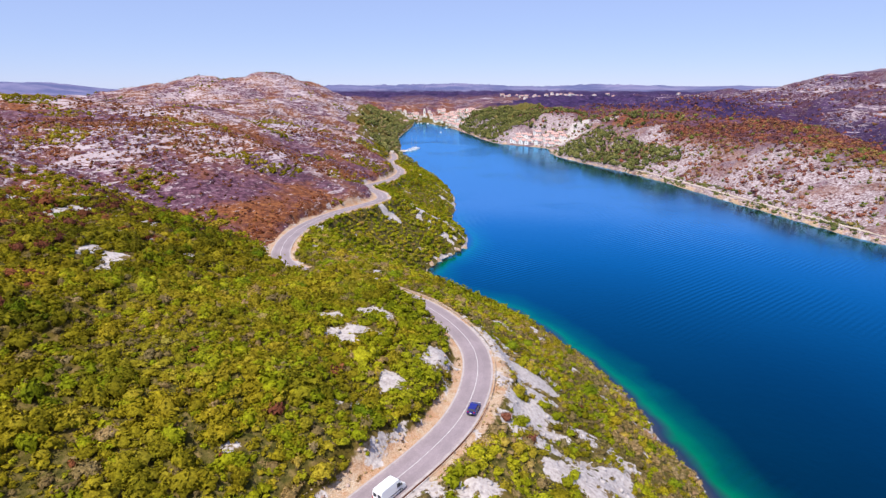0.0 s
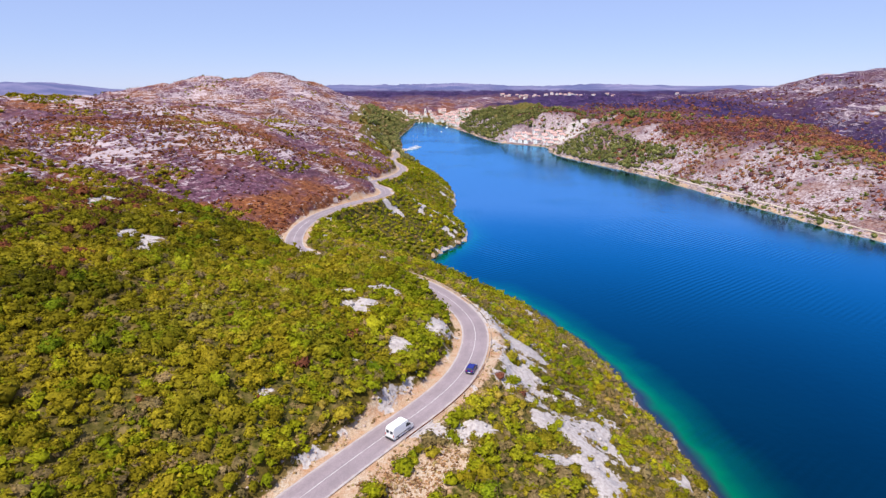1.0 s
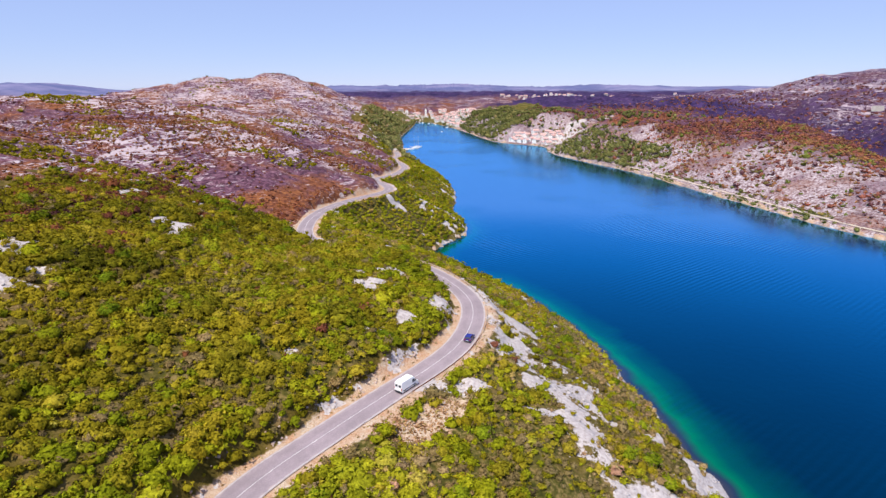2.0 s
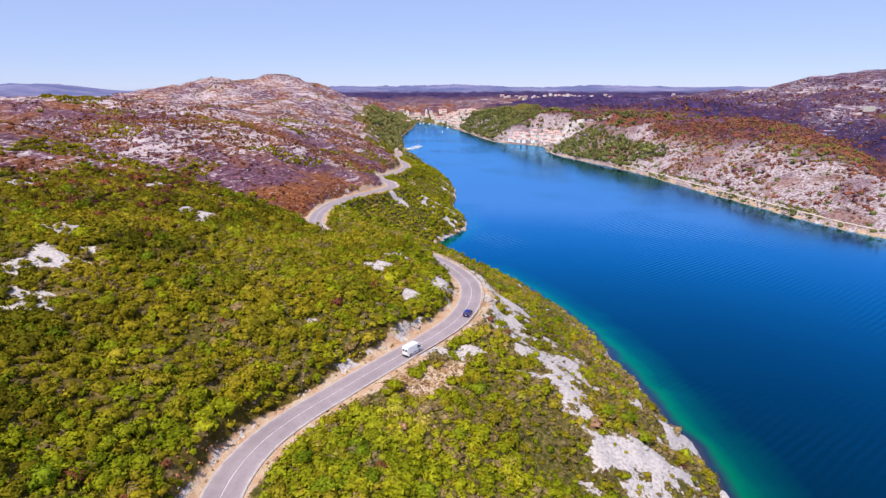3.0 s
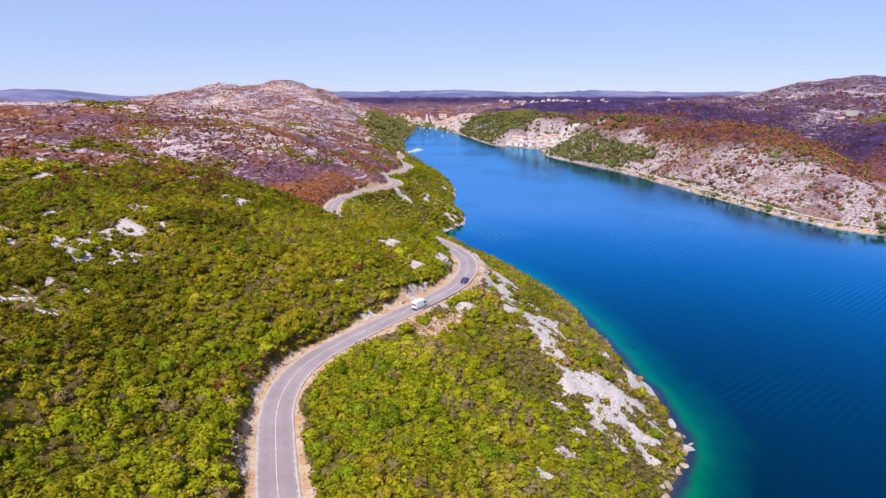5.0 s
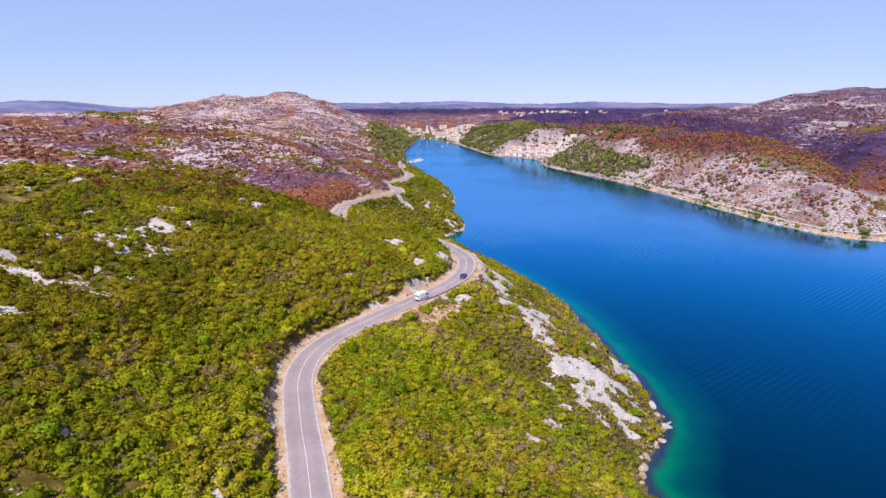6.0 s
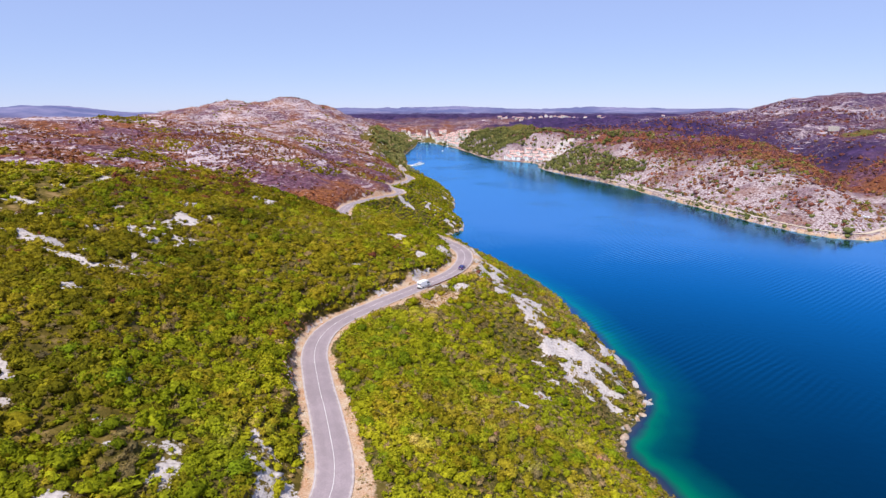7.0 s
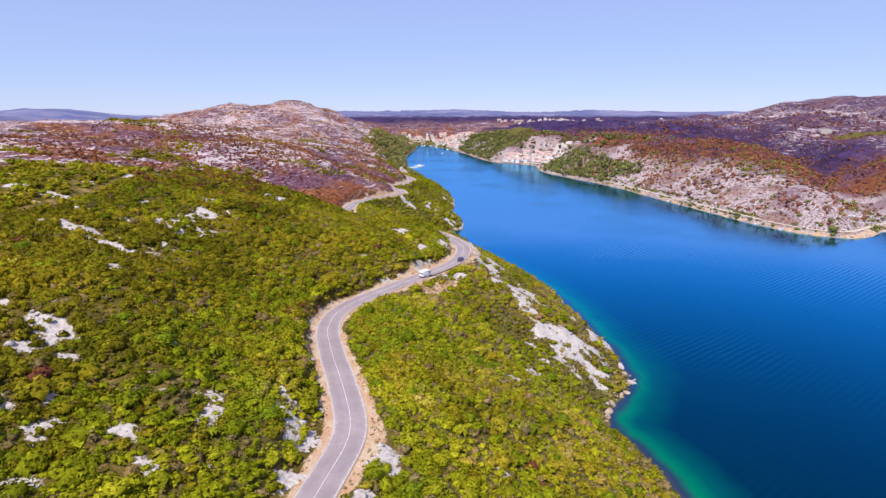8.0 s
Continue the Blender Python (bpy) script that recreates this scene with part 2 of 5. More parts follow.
def lattice(x, y):
    xi, yi = np.floor(x).astype(int), np.floor(y).astype(int)
    u, v = x - xi, y - yi
    u, v = u * u * (3 - 2 * u), v * v * (3 - 2 * v)
    g = lambda a, b: TABLE[a & 255, b & 255]
    return (g(xi, yi) * (1 - u) + g(xi + 1, yi) * u) * (1 - v) + (g(xi, yi + 1) * (1 - u) + g(xi + 1, yi + 1) * u) * v


def fbm(x, y, size, octaves=4, shift=0.0):
    """Rolling noise about -1..1 whose widest waves are size metres long."""
    total, amp, norm = 0.0, 1.0, 0.0
    for o in range(octaves):
        k = 2.0**o / size
        total = total + amp * (lattice(x * k + 17.3 * o + shift, y * k + 9.1 * o - shift) * 2 - 1)
        norm, amp = norm + amp, amp * 0.5
    return total / norm * 1.6


def spline(points, steps):
    p = np.array(points, float)
    q = np.vstack([2 * p[0] - p[1], p, 2 * p[-1] - p[-2]])
    s = np.linspace(0, 1, steps, endpoint=False)[:, None]
    out = [0.5 * (2 * b + (c - a) * s + (2 * a - 5 * b + 4 * c - d) * s**2 + (3 * b - a - 3 * c + d) * s**3) for a, b, c, d in zip(q, q[1:], q[2:], q[3:])]
    return np.vstack(out + [p[-1:]])


def nearest(x, y, line):
    """Distance from points to a line of corners, how far along it (in corners) and on which side (+ left of its run)."""
    best, at, side = np.full(x.shape, 1e9), np.zeros(x.shape), np.ones(x.shape)
    for n, (a, b) in enumerate(zip(line[:-1, :2], line[1:, :2])):
        d = b - a
        s = np.clip(((x - a[0]) * d[0] + (y - a[1]) * d[1]) / (d @ d), 0, 1)
        off = np.hypot(x - a[0] - s * d[0], y - a[1] - s * d[1])
        hit = off < best
        best = np.where(hit, off, best)
        at = np.where(hit, n + s, at)
        side = np.where(hit, np.sign(d[0] * (y - a[1]) - d[1] * (x - a[0])), side)
    return best, at, side


def inside(x, y, ring):
    odd = np.zeros(x.shape, bool)
    for (ax, ay), (bx, by) in zip(ring[:, :2], np.roll(ring[:, :2], -1, 0)):
        if ay != by:
            odd ^= ((ay > y) != (by > y)) & (x < (bx - ax) * (y - ay) / (by - ay) + ax)
    return odd


def step(a, b, v):
    s = np.clip((v - a) / (b - a), 0, 1)
    return s * s * (3 - 2 * s)


# ---- the plan: shores, road, heights ----
SHORE_WEST = spline([(120, -900), (70, -300), (52, -120), (58, -50), (61, -8), (58, 7), (54, 20), (52, 32), (60, 44), (68, 58), (70, 80), (66, 120), (62, 152), (54, 186), (38, 226), (22, 250), (-4, 270), (-9, 288), (-3, 316), (14, 350), (15, 388), (7, 430), (10, 510), (-9, 631), (-48, 780), (-62, 850), (-72, 983), (-86, 1124), (-78, 1418), (-78, 1630)], 4)
SHORE_EAST = spline([(-78, 1630), (-36, 1568), (21, 1380), (59, 1195), (82, 1065), (112, 993), (166, 940), (162, 845), (186, 745), (222, 645), (246, 520), (264, 430), (280, 356), (300, 318), (334, 308), (376, 338), (430, 352), (500, 300), (560, 60), (600, -300), (640, -900)], 4)
WATER = np.vstack([SHORE_WEST, SHORE_EAST])
ROAD = spline([(-96, -420, 38), (-72, -290, 38), (-52, -205, 38), (-40, -150, 38), (-27, -85, 38), (-22, -56, 37.5), (-20, -37, 37), (-25, -17, 37), (-31, 2, 36.5), (-36, 23, 36), (-33, 42, 36), (-17, 67, 36), (2, 95, 36), (8, 120, 36), (4, 140, 36), (-7, 158, 36.5), (-23, 169, 38), (-51.5, 185, 39), (-60.5, 209, 39.5), (-61.5, 248, 38), (-54, 292, 35), (-38, 338, 32), (-41, 367, 31), (-53, 399, 30), (-42, 455, 26), (-39, 530, 22), (-59, 637, 16), (-61, 727, 10), (-72, 830, 4)], 6)
HALF = 3.5
GULLY_WEST = np.array([(-58, 205), (-110, 236), (-190, 268), (-300, 330)], float)
VALLEY_EAST = np.array([(398, 356, 5), (432, 470, 13), (484, 610, 21), (524, 760, 30), (545, 920, 40)], float)
GREEN_WEST = np.array([(0, -900), (200, -900), (200, 200), (-58, 200), (-98, 226), (-126, 215), (-132, 178), (-146, 152), (-172, 128), (-215, 95), (-262, 0), (-400, -900)], float)


def lie(x, y):
    """The broad height of the ground, before the road was cut, and distances to the shores."""
    xs, ys = x + 1.5 * fbm(x, y, 9, 3, 11.0), y + 1.5 * fbm(x, y, 9, 3, 23.0)
    dw, _, _ = nearest(xs, ys, SHORE_WEST)
    de, _, _ = nearest(xs, ys, SHORE_EAST)
    wet = inside(xs, ys, WATER)
    d = np.minimum(dw, de)
    rough = np.clip(d / 25, 0, 1)
    west = np.interp(dw, [0, 1.5, 15, 35, 60, 110, 170, 210, 300, 450, 800], [0.2, 1.5, 11, 21, 34, 50, 68, 74, 81, 84, 78])
    east = np.interp(de, [0, 3, 9, 16, 60, 100, 160, 250, 500], [0.2, 1.6, 3, 5, 25, 40, 48, 50, 55])
    share = dw**2 / (dw**2 + de**2 + 1e-6)
    share = np.where((x > 120) & (y < 1500), 1.0, share)
    z = west * (1 - share) + east * share
    z *= 1 - 0.6 * np.exp(-((x + 20) / 300) ** 2 - ((y - 1700) / 330) ** 2)
    # hills and hollows
    bell = lambda cx, cy, sx, sy: np.exp(-0.5 * (((x - cx) / sx) ** 2 + ((y - cy) / sy) ** 2))
    z = z + 31 * bell(-235, 1130, 90, 130) * step(8, 60, dw) + 11 * bell(-340, 1130, 80, 120) + 22 * bell(-336, 1130, 30, 50) + 24 * bell(-465, 1120, 80, 120) + 15 * bell(-474, 1120, 38, 60) + 12 * bell(-280, 190, 80, 90) + 15 * bell(-345, 420, 105, 95)
    z = z + 74 * bell(960, 1160, 225, 260) * (share > 0.5)
    gw, _, _ = nearest(x, y, GULLY_WEST)
    ge, along, _ = nearest(x, y, VALLEY_EAST)
    z = z + 1.5 * fbm(x, y, 24, 3, 3.7) * step(40, 90, d) * step(210, 320, y)
    z = z - 9 * np.exp(-((gw / 22) ** 2)) * step(20, 80, dw) 
    sink = np.exp(-((ge / 42) ** 2)) * step(4, 30, de) * (share > 0.5)
    z = z * (1 - sink) + sink * np.minimum(z, np.interp(along, np.arange(len(VALLEY_EAST)), VALLEY_EAST[:, 2]))
    far = step(1650, 2500, y + 0.25 * np.abs(x))
    ridge = 12 * step(3300, 3900, y) * (0.45 + 0.75 * fbm(x, y * 0.3, 800, 3)) + 22 * bell(1140, 4200, 200, 300) + 11 * bell(200, 4200, 200, 300) + 14 * bell(-350, 4300, 420, 300) + 16 * bell(-720, 4000, 130, 220) + 58 * bell(-2760, 4000, 190, 400) + 26 * bell(-3080, 4000, 170, 400) - 12 * bell(-2150, 4100, 420, 500)
    z = z * (1 - far) + far * (50 - 24 * step(-1250, -1900, x) + (y - 1700) / 2300 * 24 + ridge)
    return z, dw, de, wet, d, rough, share, far


def plan(x, y):
    """Height of the ground and what lies where, for arrays of places."""
    z, dw, de, wet, d, rough, share, far = lie(x, y)
    dr, at, side = nearest(x, y, ROAD)
    zr = np.interp(at, np.arange(len(ROAD)), ROAD[:, 2])
    lower = np.interp(at, np.arange(len(ROAD)), SETTLE) * np.exp(-((dr / np.where(side > 0, 30.0, 22.0)) ** 2))
    z = np.where(dr < 90, z + lower * step(2, 14, d), z)
    z = z + (5.0 * np.exp(-0.5 * (((x + 31) / 6.5) ** 2 + ((y - 160.5) / 6) ** 2)) + 3.2 * np.exp(-0.5 * (((x + 16) / 7) ** 2 + ((y - 147.5) / 5) ** 2)) - 5.0 * np.exp(-0.5 * (((x + 55) / 11) ** 2 + ((y - 163) / 11) ** 2))) * step(4, 9, dr)
    z = z + rough * (3.5 * fbm(x, y, 70, 4) * (0.25 + 0.75 * step(8, 45, dr)) + 1.0 * fbm(x, y, 11, 3, 5.5)) * (1 + 1.6 * step(300, 1000, y))
    # a level shelf for the track on the eastern bank
    shelf = (1 - step(2.5, 6.0, np.abs(de - 9.5))) * (x > 120) * (y < 720)
    z = z * (1 - shelf) + shelf * 3.1
    # the road's bench
    hold = 1 - step(HALF + 1.3, HALF + np.where(side > 0, 5.2 + 1.2 * fbm(x, y, 9, 2, 31.0) + 4.0 * step(-5, -30, y), 7.0), dr)
    z = z * (1 - hold) + (zr - 0.15) * hold
    z = np.where(wet, -0.25 * d - 0.2, z)
    return z, dict(dw=dw, de=de, wet=wet, d=d, share=share, dr=dr, side=side, far=far)


SETTLE = np.convolve(np.pad(ROAD[:, 2] + np.where(ROAD[:, 1] < 60, 2.0, 1.0) - lie(ROAD[:, 0], ROAD[:, 1])[0], 4, mode="edge"), np.ones(9) / 9, "valid")
OUTCROPS = [(29, 79, 4, 10, 10), (34, 66, 4.5, 7, 20), (38, 58, 8, 5, 25), (47, 60, 9, 5.5, 10), (48, 54.5, 7, 3.6, 15), (57, 63, 6, 4, -20), (43, 49, 7, 4, 30), (53, 51, 5, 5, 40), (28, 33, 3.5, 2.2, 40), (32, 38, 3, 2, 60), (19, 18, 2, 3.2, 20), (34, 94, 4, 7, 15), (23, 104, 6, 4, -50),
            (19, 122, 20, 7.5, -76), (-11.5, 102.5, 4.6, 2.8, 60), (-3.5, 114.5, 4.4, 3, 60), (-12.5, 132, 6, 2.6, 15), (-19, 117, 5.5, 2.6, 40), (-17, 92, 4, 1.8, 55), (-28, 128, 5, 3, 20), (9, -35, 1.6, 2.4, 0),
            (-98, 88, 8, 3, 20), (-90, 73, 6, 3.5, 50), (-100, 55, 9, 3.2, 10), (-86, 55, 5, 3, 20), (-103, 25, 14, 2.8, -12), (-84, 30, 3.5, 4.5, 20), (-88, -3, 7, 3.2, -15), (-82, -7, 3, 2, 0), (-87, -34, 5.6, 2.9, -20), (-76, -36, 5, 2.2, -25), (-70, -41, 2.7, 1.9, 30),
            (-70.5, -58.5, 2.6, 3, 10), (-66.5, -53, 1.4, 2.6, 15), (-62, -62, 2, 4.5, 10), (-47, -44, 4.5, 1.7, 35), (-43, -48, 1.9, 4, 20), (-57, -31, 2.9, 1.4, -10), (-31, -40, 2, 5, 20), (-56, -42, 2.5, 1.4, 0), (-38, -60, 1.7, 3.8, 30), (-12.5, -46.5, 2.4, 5.5, -14), (-14.5, -57, 1.8, 4, 8), (-29, -39.5, 2.4, 4.5, 28), (-27.8, -54, 1.6, 5, -10), (-32, 78, 2.6, 1.2, 30), (23, 97, 5, 3, -40), (31, 112, 3, 5, 10), (39, 108, 3, 3.4, 0), (6.5, 78.5, 5, 2.2, 52), (15, 108, 2.4, 5, 5), (-46, -64, 3, 1.2, -20), (-60, -72, 3.4, 1.8, 0), (-52, -58, 2.7, 1.4, -15)]


def cover(x, y, p):
    """Shares of bare rock, burnt earth, dry verge, loose stone, old terraces and pale scree."""
    west = p["share"] < 0.5
    inland = (p["side"] > 0)
    green = inside(x + 34 * fbm(x, y, 44, 5, 7.7) + 14 * fbm(x, y, 8, 2, 2.7), y + 34 * fbm(x, y, 44, 5, 1.1) + 14 * fbm(x, y, 8, 2, 5.1), GREEN_WEST) | (inland & (p["dr"] < 38 + 20 * fbm(x, y, 14, 3, 4.8)) & (y < 190) & (y > -900)) & west
    wood = (y > 620) & (p["d"] < 80 + 30 * fbm(x, y, 120, 3))
    burnt = west & ~green & (inland | (p["dr"] > 150)) & ~wood
    rock = np.zeros(x.shape)
    for cx, cy, a, b, turn in OUTCROPS:
        if cx < -34:
            a, b = (0.8 * a, 0.75 * b) if cy < 20 else (1.2 * a, 1.35 * b)
        c, s = math.cos(radians(turn)), math.sin(radians(turn))
        u, v = (x - cx) * c + (y - cy) * s, (y - cy) * c - (x - cx) * s
        rock = np.maximum(rock, 0.89 - 0.50 * np.hypot(u / a, v / b) + 0.70 * fbm(x + 1.5 * fbm(x, y, 6, 2, 41.0), 1.6 * y, 4.6, 4, 3.3))
    vein = 1 - 2.4 * np.abs(fbm(x, y, 15, 3, 44.0)) + 0.55 * fbm(x, y, 4.5, 3, 47.0)
    vein = step(0.72, 0.98, vein) * step(-0.05, 0.25, fbm(x, y, 38, 2, 50.0) + 0.22 * step(-45, -75, x)) * inland * step(-34, -42, x) * step(-5, -25, y) * (p["dr"] > HALF + 7)
    rock = np.where(west, np.maximum(rock, 0.85 * vein), 0)
    speck = fbm(x, y, 7, 4, 8.1) + 0.25 * fbm(x, y, 45, 2, 0.4) - 0.5 * ((x > -62) & (y > -15) & inland & (y < 190)) + np.where(y < 200, 0.22, 0.10) * (~inland & (y > 70)) - 0.12 * (~inland & (y < 70) & (x < 40))
    rock = np.maximum(rock, step(0.62, 0.80, speck + 0.16 * step(95, 140, y) * step(-75, -110, x) - 0.9 * ((inland & (x > -112) & (y < 110)) | (~inland & (y < 75)))) * west * ~burnt * 0.95)
    rock = np.maximum(rock, (1 - step(0.4, 2.2, p["d"])) * step(0.0, 0.5, fbm(x, y, 16, 3, 6.1)) * 0.9)
    cut = inland & west & (p["dr"] > HALF + 1.2) & (p["dr"] < HALF + 2.6 + 0.9 * np.exp(-(((y - 84) / 34) ** 2)) + 3.2 * step(270, 320, y) + 1.2 * fbm(x, y, 8, 2, 9.0))
    rock = np.where(cut, np.maximum(rock, 0.24 + 0.12 * np.exp(-(((y - 84) / 30) ** 2)) + 0.5 * fbm(x, y, 4, 3)), rock)
    verge = 1 - step(HALF + 0.8, HALF + np.where(inland, 2.9 + 1.7 * np.exp(-(((y - 78) / 32) ** 2)) + 3.0 * step(270, 320, y), 2.7 + 3.6 * np.exp(-(((y + 43) / 11) ** 2)) + 5.0 * np.exp(-(((y - 68) / 8) ** 2)) + 3.5 * np.exp(-(((y - 118) / 20) ** 2))), p["dr"] + 1.1 * fbm(x, y, 10, 3, 2.2))
    lay = np.hypot(((x + 2.5) * 0.75 + (y - 67) * 0.66) / 10, ((y - 67) * 0.75 - (x + 2.5) * 0.66) / 4.4)
    verge = np.maximum(verge, (1.25 - 0.8 * lay + 0.45 * fbm(x, y, 5, 3, 2.4)) * ~inland)
    verge = np.where(west, verge, 0.8 - 0.22 * np.abs(p["de"] - 3.0) / (1 + 1.4 * step(270, 310, x)) + 0.35 * fbm(x, y, 12, 3))
    high = step(90, 160, p["dw"] + 25 * fbm(x, y, 60, 3, 4.0)) + step(520, 760, y)
    stony = np.where(west, np.where(burnt, 0.42 + 0.14 * np.clip(high, 0, 1) + 0.18 * fbm(x, y, 70, 3, 5.2), 0.03), 0.20 + 0.33 * step(480, 640, x) + 0.15 * fbm(x, y, 60, 3, 5.2) - 0.25 * p["far"])
    terrace = west * burnt * step(480, 700, y)
    pale = np.where(west, 0, 1 - step(70, 125, p["de"] + 22 * fbm(x, y, 45, 3, 5.0)))
    pale = pale * (1 - 0.6 * step(0.15, 0.5, fbm(x, y, 30, 4, 2.0)))
    white = np.exp(-(((x - 232) / 75) ** 2 + ((y - 965) / 60) ** 2)) * 0.8 + 0.5 * fbm(x, y, 22, 4) - 0.3
    rock = np.maximum(rock, np.where(west, 0, white))
    return np.clip(rock, 0, 1), burnt * 1.0, np.clip(verge, 0, 1), np.clip(stony, 0, 1), terrace, np.clip(pale, 0, 1)


def gaps(x, y):
    """Where the scrub opens over bare soil."""
    return fbm(x, y, 6.5, 3, 14.0) + 0.15 * step(-30, -80, x)


def spread(*runs):
    """Grid lines: (start, stop, spacing) runs end to end."""
    out = [np.arange(a, b, s) for a, b, s in runs]
    return np.concatenate(out + [[runs[-1][1]]])


GX = spread((-3800, -1200, 130), (-1200, -560, 32), (-560, -250, 7), (-250, -132, 3), (-132, -66, 1.6), (-66, 74, 1.15), (74, 84, 2.5), (84, 150, 11), (150, 420, 4), (420, 700, 9), (700, 1300, 30), (1300, 3800, 125))
GY = spread((-900, -200, 70), (-200, -90, 8), (-90, 140, 1.15), (140, 262, 1.7), (262, 480, 3.0), (480, 1000, 5.5), (1000, 1750, 9), (1750, 2600, 40), (2600, 4600, 60))
X, Y = np.meshgrid(GX, GY, indexing="ij")
Z, P = plan(X.ravel(), Y.ravel())
ROCK, BURNT, VERGE, STONY, TERRACE, PALE = cover(X.ravel(), Y.ravel(), P)
Z = Z + ROCK * (0.5 * fbm(X.ravel(), Y.ravel(), 3.2, 2, 4.4)) * (P["d"] > 1.5) * (P["dr"] > HALF + 1.5)
field = np.exp(-(((X.ravel() - 640) / 50) ** 2) - ((Y.ravel() - 755) / 22) ** 2)
meadow = step(0.35, 0.55, field) + step(1380, 1460, Y.ravel()) * (P["d"] < 260) * (P["far"] < 0.6)
east_burn = (P["share"] >= 0.5) * (1 - np.clip(meadow, 0, 1))
PALE = PALE * (1 - np.clip(meadow, 0, 1))
STONY = STONY * (1 - 0.8 * np.clip(meadow, 0, 1)) * (1 - 0.85 * P["far"])
ROCK = ROCK * (1 - P["far"])
TERRACE = TERRACE * (1 - P["far"])
BURNT = np.maximum(BURNT, east_burn)
I = np.arange(X.size).reshape(X.shape)
QUADS = np.stack([I[:-1, :-1], I[1:, :-1], I[1:, 1:], I[:-1, 1:]], -1).reshape(-1, 4)
VERTS = np.stack([X.ravel(), Y.ravel(), Z], -1)
# far: hills from y 2900 outward that take the painted haze
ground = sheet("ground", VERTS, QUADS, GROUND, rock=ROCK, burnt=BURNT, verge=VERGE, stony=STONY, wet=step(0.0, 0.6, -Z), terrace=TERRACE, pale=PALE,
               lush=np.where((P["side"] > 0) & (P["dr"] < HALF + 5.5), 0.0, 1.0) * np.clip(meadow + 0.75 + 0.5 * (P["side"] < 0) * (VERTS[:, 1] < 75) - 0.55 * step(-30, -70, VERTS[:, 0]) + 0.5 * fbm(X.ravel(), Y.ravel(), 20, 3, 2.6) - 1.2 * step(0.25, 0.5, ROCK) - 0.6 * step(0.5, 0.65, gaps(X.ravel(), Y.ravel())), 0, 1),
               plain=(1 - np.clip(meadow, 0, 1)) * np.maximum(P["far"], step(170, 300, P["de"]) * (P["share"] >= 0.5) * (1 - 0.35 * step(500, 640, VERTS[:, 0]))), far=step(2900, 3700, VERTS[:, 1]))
tagged(ground, "limestone hillsides with dry soil and burnt slopes", "ground", kind="structure")

SIGNED = np.where(P["wet"], P["d"], -P["d"])
afloat = (SIGNED[QUADS] > -12).any(1)
LAKE = VERTS * (1, 1, 0)
depth = np.interp(SIGNED, [0, 2, 5, 9.5, 19, 60], [0, 0.10, 0.22, 0.36, 0.7, 1.0])
water = sheet("water", LAKE, QUADS[afloat], SEA, depth=depth)
tagged(water, "deep blue inlet with green shallows and faint ripples", "water", kind="structure")


# ---- road ----
def ribbon(line, left, right, lift):
    """A strip along a line, from left to right of it in metres."""
    d = np.gradient(line[:, :2], axis=0)
    nrm = np.stack([-d[:, 1], d[:, 0]], -1) / np.linalg.norm(d, axis=1)[:, None]
    cuts = np.linspace(left, right, 9)
    rows = [np.column_stack([line[:, :2] + nrm * c, line[:, 2] + lift - 0.02 * abs(c)]) for c in cuts]
    v = np.stack(rows, 1).reshape(-1, 3)
    i = np.arange(len(v)).reshape(len(line), len(cuts))
    return v, np.stack([i[:-1, :-1], i[1:, :-1], i[1:, 1:], i[:-1, 1:]], -1).reshape(-1, 4)[:, ::-1]


FINE = spline(ROAD[::2], 4)
road = sheet("road", *ribbon(FINE, HALF, -HALF, 0.10), ASPHALT, across=np.tile(np.linspace(1, -1, 9), len(FINE)))
tagged(road, "two-lane grey asphalt road winding along the hillside", "road", kind="structure")
for nm, a, b in (("centre_line", 0.06, -0.06), ("edge_line", HALF - 0.2, HALF - 0.38), ("edge_line", -HALF + 0.38, -HALF + 0.2)):
    sheet(nm, *ribbon(FINE, a, b, 0.125), PAINT if nm == "centre_line" else WORN_PAINT, road)


